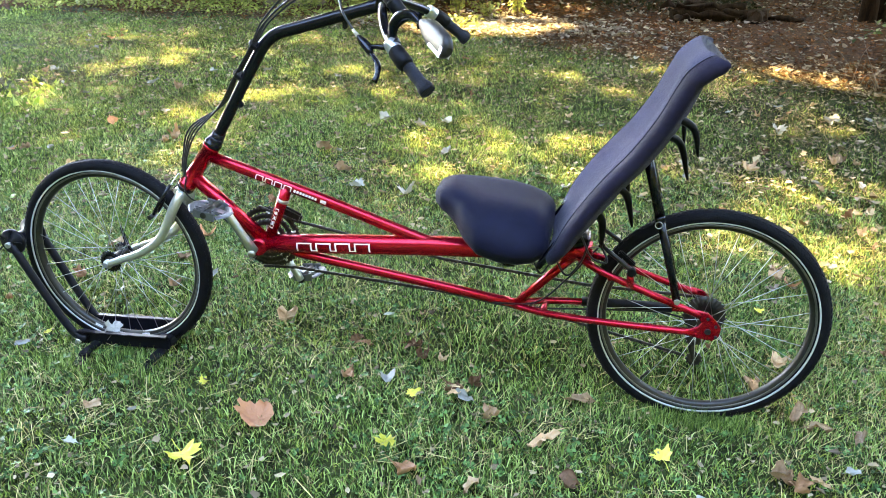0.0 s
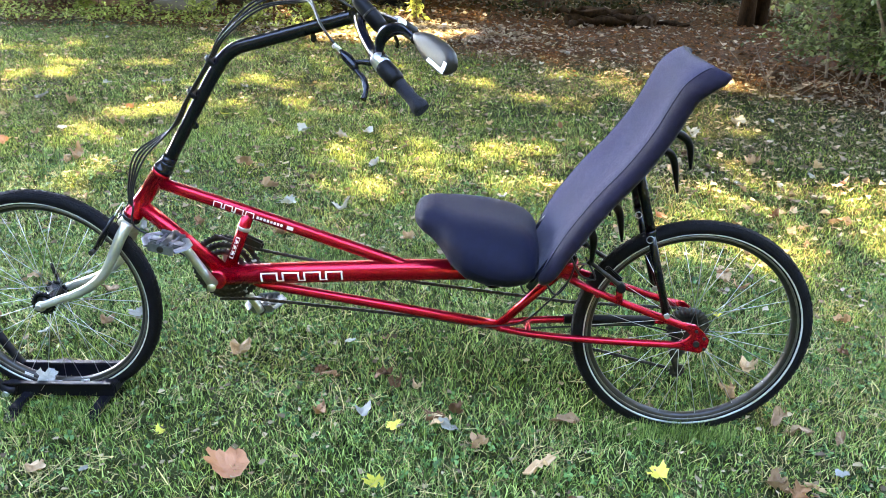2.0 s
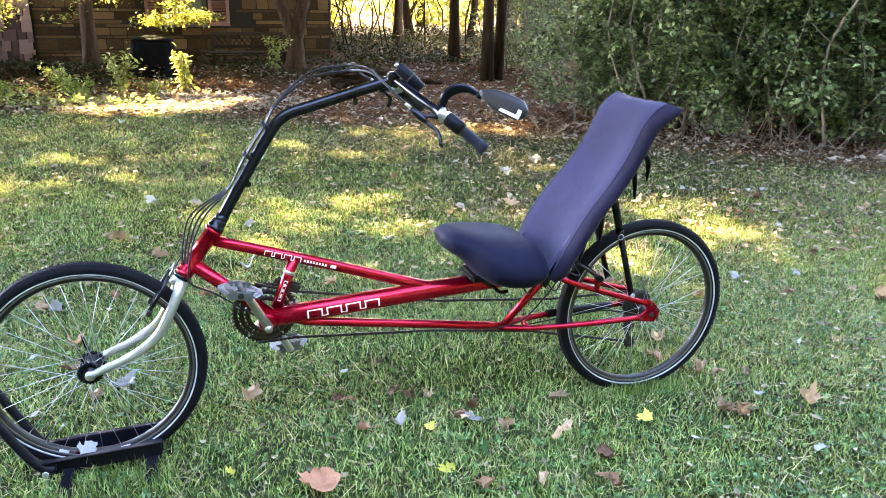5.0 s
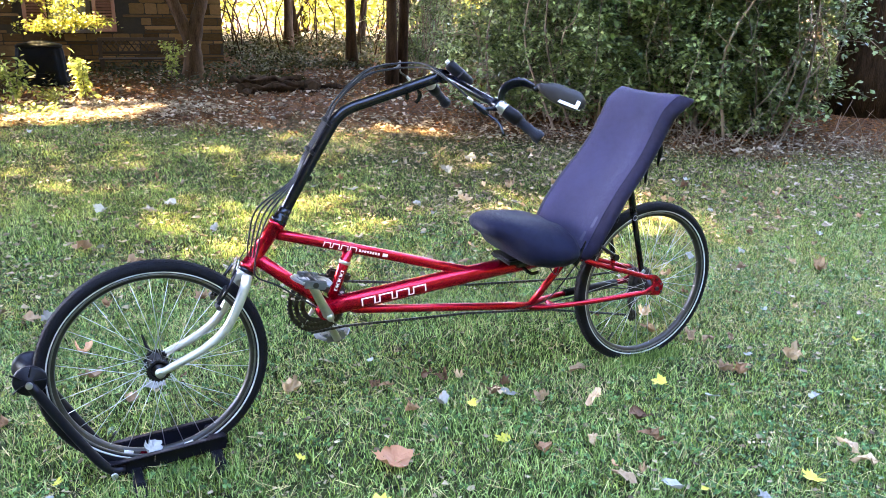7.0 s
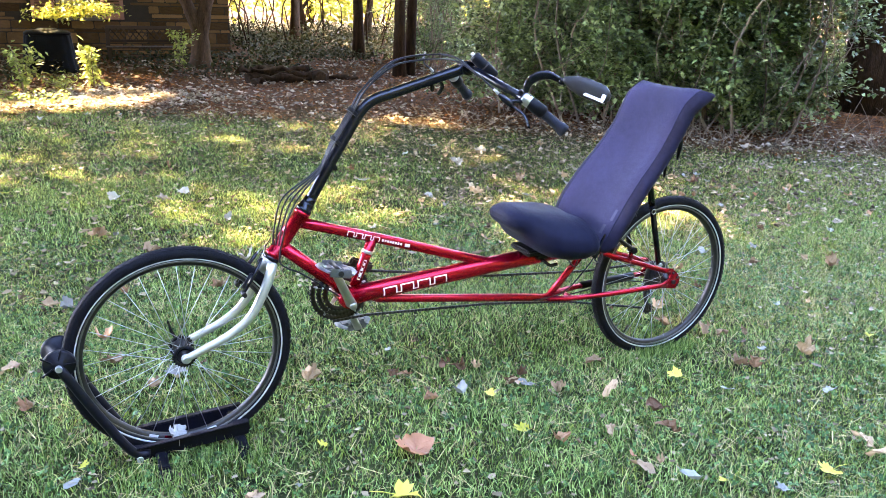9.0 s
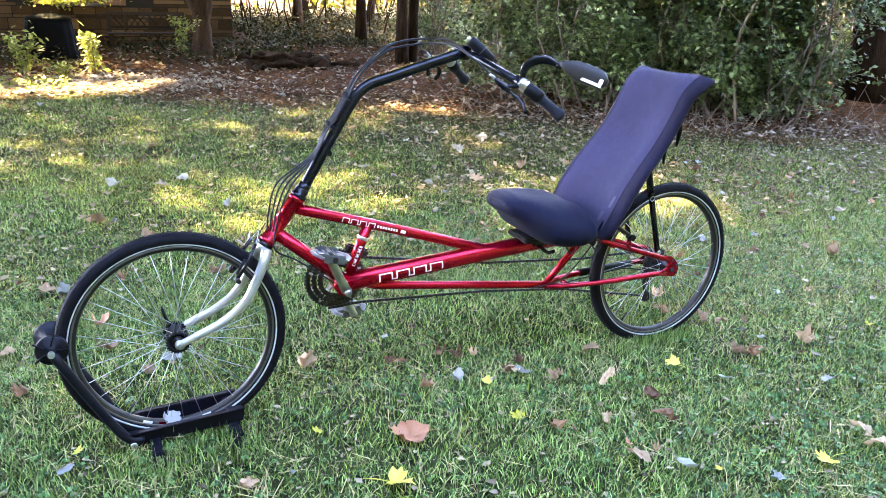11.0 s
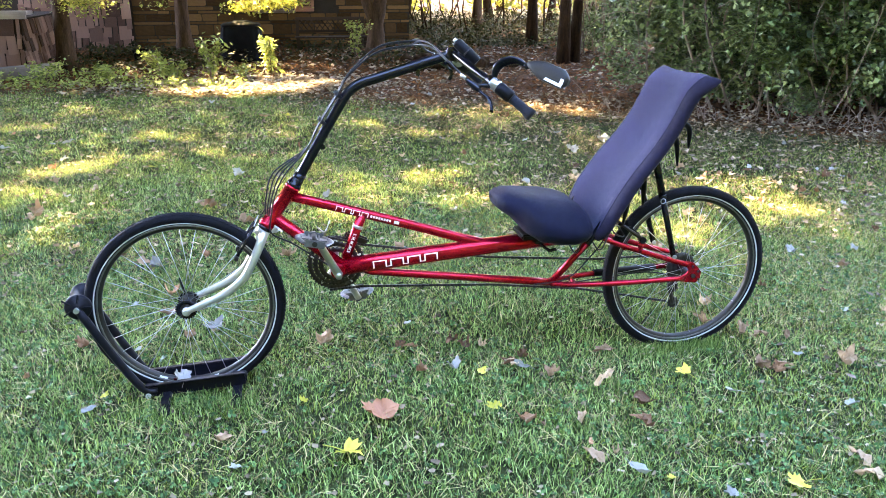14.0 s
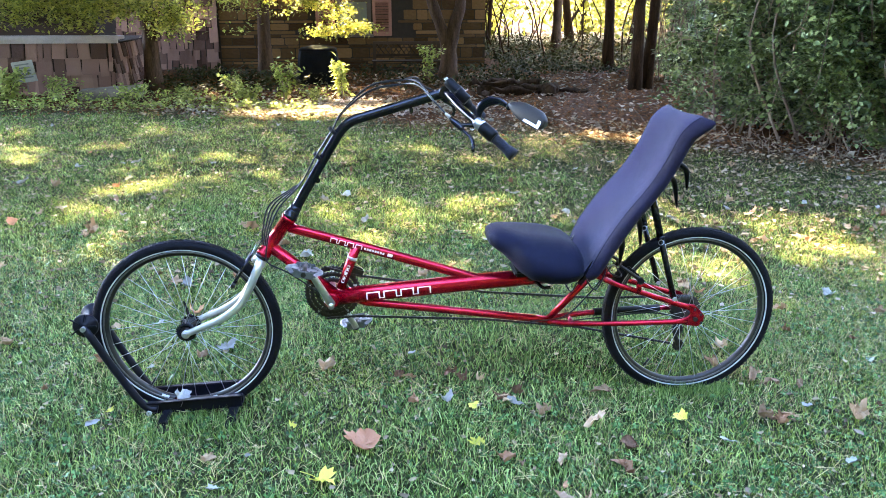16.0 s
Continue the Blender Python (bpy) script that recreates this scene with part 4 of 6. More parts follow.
def garden_plant(x, y, h, n, spread, seed, label, leaf=0.046):
    rd = np.random.default_rng(seed)
    t = thing("garden_plant", label, "plant", (x, y, SOIL), group="plants along the bed")
    bm, P = bmesh.new(), []
    for k in range(max(3, n // 40)):
        a, r = rd.uniform(0, 6.28), spread * rd.uniform(0.2, 1.0)
        q = [Vector((rd.normal(0, 0.03), rd.normal(0, 0.03), -0.02)), Vector((math.cos(a) * r * 0.35, math.sin(a) * r * 0.35, h * 0.6)), Vector((math.cos(a) * r, math.sin(a) * r, h * rd.uniform(0.75, 1.05)))]
        sp = smooth_path(q, 5)
        tube(sp, 0.006, 5, bm)
        P += [sp[int(rd.uniform(2, 10.9))] + Vector(rd.normal(0, 0.035, 3)) for _ in range(75)]
    part("stem", bm, TWIG, t)
    leaf_cloud("leaves", np.array([tuple(p) for p in P]), leaf * 0.6, PLANT, 0.5, parent=t, stretch=2.0)


def maple_branches():
    """The garden maple whose lit boughs hang in front of house and shed."""
    for i, (x, y, c, n) in enumerate(((-3.66, 10.25, ((-4.5, 9.3, 1.55, 1.3, 0.5, 0.32), (-3.6, 9.8, 1.35, 0.9, 0.5, 0.30), (-5.6, 9.9, 1.6, 0.9, 0.5, 0.3), (-3.2, 10.0, 1.0, 0.35, 0.3, 0.25), (-4.6, 9.2, 1.25, 1.0, 0.4, 0.3)), 15000), (-2.2, 12.4, ((-2.25, 11.2, 1.5, 0.75, 0.5, 0.28), (-1.15, 11.0, 1.30, 0.40, 0.35, 0.14), (-0.45, 11.0, 0.90, 0.30, 0.2, 0.035), (-0.95, 11.1, 0.86, 0.30, 0.2, 0.06), (-0.75, 11.0, 1.15, 0.12, 0.15, 0.12)), 4200))):
        t = thing("maple_tree", "garden maple with sunlit yellow-green leaves", "tree", (x, y, SOIL), group="trees round the garden")
        bm = trunk_mesh((0, 0, -0.05), (0.15, 0.1, 3.4), 0.13, 0.05, 4, 40 + i, 12, 1.4, 1.3)
        P = []
        for (cx, cy, cz, rx, ry, rz) in c:
            q = Vector((cx - x, cy - y, cz))
            tube(smooth_path([Vector((0.05, 0.03, 1.9)), Vector((q.x * 0.5, q.y * 0.5, 2.0)), q], 5), [0.03 - 0.0025 * k for k in range(11)], 6, bm)
            k = int(n * rx / sum(a[3] for a in c))
            cl = rng.normal(0, 0.5, (max(6, k // 45), 3)) * np.array([rx, ry, rz])
            pts = (cl[:, None] + rng.normal(0, 0.10, (len(cl), 45, 3)) * np.array([1.3, 1.3, 0.45])).reshape(-1, 3)
            P.append(pts + np.array(q))
        part("trunk", bm, BARKW, t, "warm brown bark")
        leaf_cloud("leaves", np.concatenate(P), 0.036, MAPLE, 0.8, parent=t, stretch=1.7)


composter()
bench()
logs()
maple_branches()
for i, a in enumerate(((-0.68, 8.75, 0.5, 130, 0.16, "sunlit broad-leaved plant at the edge of the bed", 0.075), (-1.45, 8.6, 0.52, 170, 0.24, "yellow-green leafy plant in the bed", 0.06), (-1.9, 8.5, 0.22, 110, 0.25, "low yellow-green plant in the bed", 0.06), (-2.7, 8.5, 0.2, 180, 0.4, "low trailing plant in the bed", 0.05), (-3.6, 8.7, 0.22, 200, 0.45, "low trailing plant in the bed", 0.05), (-4.7, 8.9, 0.3, 220, 0.5, "low trailing plant in the bed", 0.05), (-5.3, 9.0, 0.4, 220, 0.5, "long-leaved plant beside the shed", 0.08), (0.68, 10.9, 0.62, 90, 0.35, "arching young shrub beside the bench", 0.06), (-1.05, 8.5, 0.18, 100, 0.25, "low sunlit plant in the bed", 0.05), (-2.2, 9.3, 0.3, 160, 0.4, "low trailing plant in the bed", 0.05))):
    garden_plant(*a[:5], 60 + i, a[5], a[6])


def ground_cover():
    """Low weeds along the lit edge of the bed and dark creepers under the trees."""
    n = 4200
    x = rng.uniform(-8.5, -1.0, n)
    y = lawn_edge(x) + rng.gamma(2.0, 0.33, n) - 0.1
    z = SOIL + rng.uniform(0.01, 1, n) ** 1.7 * (0.05 + 0.18 * (0.5 + 0.5 * np.sin(x * 3.3) * np.sin(y * 2.1)))
    tagged(leaf_cloud("ground_cover", np.stack([x, y, z], 1), 0.034, PLANT, 0.7), "sunlit weeds along the edge of the bed", "weeds", kind="stuff")
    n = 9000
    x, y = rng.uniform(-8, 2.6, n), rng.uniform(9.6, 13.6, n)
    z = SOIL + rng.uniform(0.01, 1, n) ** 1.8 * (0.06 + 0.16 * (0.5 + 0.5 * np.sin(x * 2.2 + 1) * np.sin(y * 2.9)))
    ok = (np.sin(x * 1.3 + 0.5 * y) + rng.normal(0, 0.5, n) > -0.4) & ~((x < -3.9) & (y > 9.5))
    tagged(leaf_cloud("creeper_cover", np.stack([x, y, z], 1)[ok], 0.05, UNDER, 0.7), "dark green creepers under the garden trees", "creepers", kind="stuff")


ground_cover()


def sign():
    s = thing("garden_sign", "small pale notice on a stake before the shed", "sign", (-5.2, 9.38, SOIL), 0)
    part("board", box((0.30, 0.012, 0.30), (0, 0, 0.36), 0.003, Matrix.Rotation(radians(-8), 4, "Y")), SIGNM, s, smooth=False)
    part("stake", tube([(0.02, 0.014, -0.05), (0, 0.014, 0.5)], 0.009, 8), TWIG, s)
    for k in range(5):
        part("text_bar", box((0.2 - 0.03 * (k % 2), 0.003, 0.018), (0.01 * k - 0.02, -0.0085, 0.46 - 0.045 * k), 0, Matrix.Rotation(radians(-8), 4, "Y")), SIGNINK, s, smooth=False)


def step_stone():
    bm = box((0.9, 0.5, 0.16), (0, 0, 0.05), 0.03)
    for v in bm.verts:
        v.co += Vector((noise.noise(v.co * 3), noise.noise(v.co * 4), noise.noise(v.co * 5) * 0.5)) * 0.06
    ob = part("step_stone", bm, ROCK)
    ob.matrix_world = pose(-4.0, 9.3, SOIL, 0, 0, 12)
    tagged(ob, "flat brown stone lying before the shed", "stone")
    bm = lathe([(0.0, 0), (0.10, 0), (0.125, 0.16), (0.13, 0.18), (0.115, 0.18), (0.10, 0.03), (0, 0.03)], 24, "z")
    ob = part("flower_pot", bm, BIN)
    ob.matrix_world = pose(-2.75, 11.2, SOIL)
    tagged(ob, "small black pot standing in the garden bed", "pot")


sign()
step_stone()


# ---- the recumbent bicycle ----
BIKE = thing("recumbent_bicycle", "red long-wheelbase recumbent bicycle with a black mesh seat", "bicycle", (0, 0, 0))
FW, RW, R = Vector((-0.868, 0, 0.292)), Vector((0.872, 0, 0.290)), 0.312


def wheel(name, at, drive):
    w = new(name); w.parent = BIKE; w.location = at
    w["label"] = "spoked wheel with a slick black tyre and reflective stripe"
    tw = 0.0195
    prof = [(R - 0.040, -0.011)] + [(R - 0.0195 + 0.0195 * math.cos(a) * 1.0, tw * math.sin(a)) for a in (radians(d) for d in range(-125, 126, 14))] + [(R - 0.040, 0.011)]
    part("tyre", lathe(prof, 96, closed=True), RUBBER, w, "black tyre with fine tread")
    # tread blocks round the crown
    bm = bmesh.new()
    for k in range(110):
        a = 2 * math.pi * k / 110
        for s in (-1, 1):
            m = Matrix.Rotation(-a - s * 0.012, 4, "Y") @ Matrix.Translation((R - 0.0031, s * 0.0085, 0)) @ Matrix.Rotation(radians(s * 24), 4, "Z")
            box((0.0032, 0.010, 0.0105), turn=m, bm=bm)
    part("tread", bm, RUBBER, w, smooth=False)
    for s in (-1, 1):
        part("reflective_stripe", lathe([(R - 0.0330, s * 0.0166), (R - 0.0290, s * 0.0189), (R - 0.0290, s * 0.0194), (R - 0.0330, s * 0.0176)], 96, closed=True), REFLECT, w, "pale reflective sidewall stripe")
    rim = [(R - 0.038, -0.0125), (R - 0.034, -0.0135), (R - 0.033, -0.012), (R - 0.040, -0.009), (R - 0.040, 0.009), (R - 0.033, 0.012), (R - 0.034, 0.0135), (R - 0.038, 0.0125), (R - 0.049, 0.011), (R - 0.053, 0.005), (R - 0.053, -0.005), (R - 0.049, -0.011)]
    part("rim", lathe(rim, 96, closed=True), RIMM, w, "dark grey rim with worn brake track")
    for s in (-1, 1):
        part("brake_track", lathe([(R - 0.0365, s * 0.0131), (R - 0.0365, s * 0.0142), (R - 0.0420, s * 0.0134), (R - 0.0420, s * 0.0120)], 96, closed=True), TRACK, w, "worn grey brake track")
    hw = 0.05 if not drive else 0.06
    part("hub", lathe([(0.0, -hw), (0.006, -hw), (0.006, -0.035), (0.024, -0.034), (0.024, -0.030), (0.014, -0.024), (0.013, 0.024), (0.024, 0.030), (0.024, 0.034), (0.006, 0.035), (0.006, hw), (0, hw)], 24), DARKSTEEL, w, "black hub")
    spoke_r = R - 0.051
    for k in range(32):
        s = -1 if k % 2 else 1
        a = 2 * math.pi * k / 32
        b = a + (0.95 if (k // 2) % 2 else -0.95)
        bm = tube([(0.0215 * math.cos(b), s * 0.032, 0.0215 * math.sin(b)), (spoke_r * math.cos(a), s * 0.003, spoke_r * math.sin(a))], 0.0009, 5)
        part("spoke", bm, STEEL, w)
    part("valve", tube([((R - 0.058) * math.cos(4.1), 0, (R - 0.058) * math.sin(4.1)), ((R - 0.092) * math.cos(4.1), 0, (R - 0.092) * math.sin(4.1))], 0.003, 8), DARKSTEEL, w)
    part("axle_nut", tube([(0.0, -hw - 0.016, 0.0), (0, -hw, 0)], 0.008, 12), DARKSTEEL if drive else ALLOY, w)
    part("axle_nut", tube([(0, hw, 0), (0, hw + 0.014, 0)], 0.009, 12), ALLOY, w)
    return w


def gear(r, y, teeth, hole=0.0, thick=0.003):
    """A toothed ring standing across y."""
    out = []
    for k in range(teeth):
        for f, q in ((0, r), (0.3, r), (0.45, r + 0.004), (0.6, r + 0.004)):
            a = 2 * math.pi * (k + f) / teeth
            out.append((a, q))
    bm = bmesh.new()
    rings = []
    for yy in (y - thick / 2, y + thick / 2):
        rings.append([bm.verts.new((q * math.cos(a), yy, q * math.sin(a))) for a, q in out])
        rings.append([bm.verts.new((hole * math.cos(a), yy, hole * math.sin(a))) for a, q in out])
    n = len(out)
    for k in range(n):
        j = (k + 1) % n
        bm.faces.new((rings[0][k], rings[0][j], rings[1][j], rings[1][k]))
        bm.faces.new((rings[2][k], rings[2][j], rings[3][j], rings[3][k]))
        bm.faces.new((rings[0][k], rings[0][j], rings[2][j], rings[2][k]))
        bm.faces.new((rings[1][k], rings[1][j], rings[3][j], rings[3][k]))
    return bm


front = wheel("front_wheel", FW, False)
rear = wheel("rear_wheel", RW, True)
for k, m in enumerate((DECAL, RED, DECAL, RED, DECAL)):
    a = radians(248 + 9 * k)
    part("rim_decal", box((0.007, 0.0012, 0.026 - 0.006 * (k % 2)), turn=Matrix.Rotation(-a, 4, "Y") @ Matrix.Translation((R - 0.047, -0.0125, 0))), m, front, "small red and white rim mark", smooth=False)
for k in range(8):
    part("sprocket", gear(0.024 + 0.0042 * k, 0.052 - 0.0042 * k, 12 + 2 * k, 0.014), DARKSTEEL, rear)

# frame
part("main_tube", tube([(-0.385, 0, 0.386), (-0.17, 0, 0.405), (0.12, 0, 0.428), (0.52, 0, 0.452)], [0.0285, 0.0285, 0.0285, 0.027], 20), RED, BIKE)
part("top_tube", tube(smooth_path([(-0.512, 0, 0.637), (-0.2, 0, 0.541), (0.06, 0, 0.457), (0.115, 0, 0.440)], 4), 0.0160, 16), RED, BIKE)
part("down_tube", tube([(-0.580, 0, 0.578), (-0.372, 0, 0.398)], 0.0195, 16), RED, BIKE)
ax = Vector((0.092, 0, 0.124)).normalized()
h0, h1 = Vector((-0.602, 0, 0.546)), Vector((-0.508, 0, 0.672))
part("head_tube", tube([h0, h0 + ax * 0.012, h0 + ax * 0.0125, h1 - ax * 0.0125, h1 - ax * 0.012, h1], [0.0245, 0.0245, 0.0215, 0.0215, 0.0245, 0.0245], 20), RED, BIKE)
part("headset", tube([h1, h1 + ax * 0.010, h1 + ax * 0.011, h1 + ax * 0.026, h1 + ax * 0.03], [0.0245, 0.0245, 0.0215, 0.0205, 0.0185], 20), BLACK, BIKE, "black headset collar")
part("lower_headset", tube([h0 - ax * 0.012, h0 - ax * 0.011, h0], [0.021, 0.0245, 0.0245], 20), BLACK, BIKE)
part("derailleur_post", tube([(-0.292, 0, 0.568), (-0.352, 0, 0.418)], 0.0158, 16), RED, BIKE, "short red post between top tube and crank")
part("post_clamp", tube([(-0.307, 0, 0.531), (-0.311, 0, 0.521)], 0.0172, 16), ALLOY, BIKE, "silver band clamp")
part("bottom_bracket", tube([(-0.382, -0.036, 0.385), (-0.382, 0.036, 0.385)], 0.0235, 20), RED, BIKE)
part("chain_tube", tube(smooth_path([(-0.318, 0, 0.390), (-0.275, 0, 0.368), (-0.22, 0, 0.3585), (0.10, 0, 0.314), (0.372, 0, 0.276)], 4), 0.0135, 14), RED, BIKE, "slim lower red frame tube")
part("rear_post", tube([(0.360, 0, 0.272), (0.52, 0, 0.443)], 0.0118, 14), RED, BIKE)
part("yoke", tube([(0.470, 0, 0.454), (0.560, 0, 0.456)], 0.032, 16, flat=0.85), RED, BIKE)
for s in (-1, 1):
    part("chain_stay", tube(smooth_path([(0.362, s * 0.010, 0.275), (0.46, s * 0.040, 0.276), (0.62, s * 0.058, 0.278), (0.845, s * 0.066, 0.281)], 5), [0.0105] * 16, 12, flat=0.9), RED, BIKE)
    part("seat_stay", tube(smooth_path([(0.522, s * 0.022, 0.446), (0.60, s * 0.048, 0.416), (0.783, s * 0.063, 0.354), (0.850, s * 0.066, 0.332)], 5), 0.0095, 12), RED, BIKE)
    out = [(0.832, 0.348), (0.866, 0.342), (0.888, 0.322), (0.904, 0.302), (0.902, 0.278), (0.886, 0.262), (0.860, 0.266), (0.820, 0.272), (0.824, 0.290), (0.848, 0.297), (0.857, 0.312), (0.848, 0.324), (0.826, 0.331)]
    bm = plate(out, 0.007, at=s * 0.067)
    bmesh.ops.bevel(bm, geom=[e for e in bm.edges if abs((e.verts[0].co - e.verts[1].co).y) < 1e-4], offset=0.0012, segments=1, affect="EDGES")
    dp = part("dropout", bm, RED, BIKE, "red forged dropout", smooth=False)
    for x, z in ((0.868, 0.326), (0.894, 0.276), (0.890, 0.306)):
        part("bolt", tube([(x, s * 0.067, z), (x, s * 0.074, z)], 0.0042, 8), DARKSTEEL, dp)
part("stay_bridge", tube([(0.445, -0.036, 0.276), (0.445, 0.036, 0.276)], 0.008, 10), RED, BIKE)
part("brake_bridge", tube([(0.612, -0.05, 0.404), (0.612, 0.05, 0.404)], 0.007, 10), RED, BIKE)
part("chain_stay_sleeve", tube([(0.545, 0.053, 0.2775), (0.60, 0.057, 0.278), (0.79, 0.0635, 0.2805)], 0.0135, 12), PLASTIC, BIKE, "black sleeve on the far chain stay")

# fork
part("fork_crown", tube([(-0.600, 0, 0.545), (-0.622, 0, 0.516)], [0.020, 0.026], 16), SILVER, BIKE, "champagne silver fork crown")
for s in (-1, 1):
    path = smooth_path([(-0.608, s * 0.022, 0.528), (-0.622, s * 0.043, 0.500), (-0.648, s * 0.050, 0.446), (-0.684, s * 0.052, 0.388), (-0.745, s * 0.052, 0.342), (-0.820, s * 0.052, 0.310), (-0.864, s * 0.052, 0.292)], 5)
    part("fork_blade", tube(path, [0.0152 - 0.0050 * k / 30 for k in range(31)], 14), SILVER, BIKE, "curved champagne silver fork blade")
    part("fork_end", lathe([(0, -0.004), (0.014, -0.004), (0.014, 0.004), (0, 0.004)], 16, at=(-0.866, s * 0.053, 0.291)), SILVER, BIKE)
part("quick_release", tube(smooth_path([(-0.868, 0.062, 0.292), (-0.885, 0.075, 0.32), (-0.895, 0.075, 0.36)], 4), [0.006, 0.006, 0.006, 0.006, 0.006, 0.006, 0.005, 0.005, 0.003], 8, flat=0.6), BLACK, BIKE, "black quick release lever")
part("hub_flange", gear(0.031, -0.036, 24, 0.020, 0.004), BLACK, front, "black toothed hub flange")
part("hub_flange", gear(0.031, 0.036, 24, 0.020, 0.004), BLACK, front, "black toothed hub flange")


def rim_brake(base, lean, silver):
    """A cantilever brake of two arms with its blocks."""
    for s in (-1, 1):
        o = Vector((base[0], s * 0.040, base[2]))
        t = o + Vector(lean)
        a = part("brake_arm", tube([o, o.lerp(t, 0.5) + Vector((0, s * 0.004, 0)), t + Vector((0, -s * 0.012, 0))], [0.0085, 0.0075, 0.006], 10, flat=0.7), DARKSTEEL if silver else BLACK, BIKE, "black rim brake arm")
        m = o.lerp(t, 0.30)
        part("brake_block", box((0.052, 0.012, 0.012), (m.x, s * 0.024, m.z), 0.003, Matrix.Rotation(math.atan2(lean[0], lean[2]) + 1.57, 4, "Y")), PLASTIC, a)
        part("brake_boss", tube([(o.x, s * 0.03, o.z), (o.x, s * 0.062, o.z)], 0.007, 10), DARKSTEEL, a)
    part("straddle_cable", tube(smooth_path([Vector((base[0] + lean[0], -0.028, base[2] + lean[2])), Vector((base[0] + lean[0] * 1.25, 0.0, base[2] + lean[2] * 1.3)), Vector((base[0] + lean[0], 0.028, base[2] + lean[2]))], 5), 0.0012, 6), STEEL, BIKE)


rim_brake((-0.698, 0, 0.459), (0.060, 0, 0.094), False)
# rear brake: long arms leaning forward from bosses on the stays
for s in (-1, 1):
    boss = part("brake_boss", tube([(0.668, s * 0.056, 0.392), (0.664, s * 0.064, 0.412), (0.661, s * 0.068, 0.432)], [0.010, 0.009, 0.008], 12), RED, BIKE)
    arm = part("brake_arm", tube([(0.668, s * 0.070, 0.438), (0.655, s * 0.071, 0.449), (0.625, s * 0.066, 0.470), (0.588, s * 0.060, 0.496)], [0.0085, 0.0065, 0.006, 0.005], 10), DARKSTEEL, BIKE, "dark grey rim brake arm")
    part("arm_pivot", tube([(0.664, s * 0.058, 0.440), (0.664, s * 0.084, 0.440)], 0.011, 14), PLASTIC, arm)
    part("brake_block", box((0.055, 0.013, 0.013), (0.651, s * 0.028, 0.456), 0.003, Matrix.Rotation(radians(40), 4, "Y")), PLASTIC, arm, smooth=False)
    part("arm_tip", tube([(0.588, s * 0.060, 0.496), (0.578, s * 0.058, 0.503)], 0.008, 10), PLASTIC, arm)
part("noodle", tube(smooth_path([(0.590, -0.058, 0.494), (0.568, -0.050, 0.490), (0.556, -0.030, 0.478), (0.560, -0.010, 0.470)], 5), 0.0026, 8), STEEL, BIKE, "shiny curved cable guide")

# drive train on the far side
BB = Vector((-0.382, 0, 0.385))
for r, y, n, lab in ((0.094, 0.052, 48, "large black chainring"), (0.076, 0.045, 38, "middle black chainring"), (0.058, 0.039, 28, "small black chainring")):
    part("chainring", gear(r, y, n, r - 0.014), DARKSTEEL, BIKE, lab).location = BB
bm = bmesh.new()
for k in range(5):
    a = 2 * math.pi * k / 5 + 0.3
    tube([(0.015 * math.cos(a), 0.052, 0.015 * math.sin(a)), (0.088 * math.cos(a), 0.050, 0.088 * math.sin(a))], [0.011, 0.006], 8, bm, flat=0.5)
part("spider", bm, ALLOY, BIKE).location = BB
CR = Vector((-0.074, 0, 0.150))


def crank(s):
    d = CR if s < 0 else -CR
    y0, y1 = s * 0.060, s * 0.086
    bm = tube([BB + Vector((0, y0, 0)), BB + d * 0.25 + Vector((0, s * 0.068, 0)), BB + d * 0.9 + Vector((0, y1, 0)), BB + d + Vector((0, y1, 0))], [0.0205, 0.0178, 0.0155, 0.0165], 12, flat=0.7)
    a = part("crank_arm", bm, ALLOY, BIKE, "polished alloy crank arm")
    part("crank_bolt", lathe([(0, -0.004), (0.011, -0.004), (0.011, 0.003), (0, 0.003)], 20, at=BB + Vector((0, s * 0.077, 0))), STEEL, a)
    c = BB + d + Vector((0, s * 0.142, 0))
    p = new("pedal"); p.parent = BIKE
    p["label"] = "grey metal platform pedal"
    p.matrix_world = Matrix.Translation(c) @ Matrix.Rotation(radians(12 if s < 0 else -6), 4, "Y")
    for e in (-1, 1):
        part("cage_plate", box((0.062, 0.005, 0.024), (0, e * 0.041, 0), 0.002), PEDALM, p, smooth=False)
        for f in (-1, 1):
            part("cage_wing", tube([(e * 0.031, f * 0.041, 0), (e * 0.050, f * 0.012, 0.002), (e * 0.050, 0, 0.002)], 0.0095, 8, flat=0.35), PEDALM, p, smooth=False)
        part("inner_bar", box((0.005, 0.078, 0.014), (e * 0.016, 0, 0), 0.002), PEDALM, p, smooth=False)
    part("web", box((0.084, 0.030, 0.010), (0, 0, 0), 0.003), PEDALM, p, smooth=False)
    part("spindle", tube([(0, -s * 0.058, 0), (0, s * 0.046, 0)], [0.011, 0.008], 12), DARKSTEEL, p)


crank(-1)
crank(1)


def chain(path, y0, y1):
    """Roller chain: outer and inner links in turn."""
    pts = [Vector(q) for q in path]
    bm, carry, k = bmesh.new(), 0.0, 0
    total = sum((b - a).length for a, b in zip(pts, pts[1:]))
    done = 0.0
    for a, b in zip(pts, pts[1:]):
        d = (b - a).length
        u = (b - a) / d
        ang = -math.atan2(u.z, u.x)
        while carry < d:
            c = a + u * carry
            y = y0 + (y1 - y0) * (done + carry) / total
            w = 0.0075 if k % 2 else 0.0055
            box((0.0142, w, 0.0072 if k % 2 else 0.0062), (c.x, y, c.z), 0, Matrix.Rotation(ang, 4, "Y"), bm)
            carry += 0.0127
            k += 1
        carry -= d
        done += d
    return bm


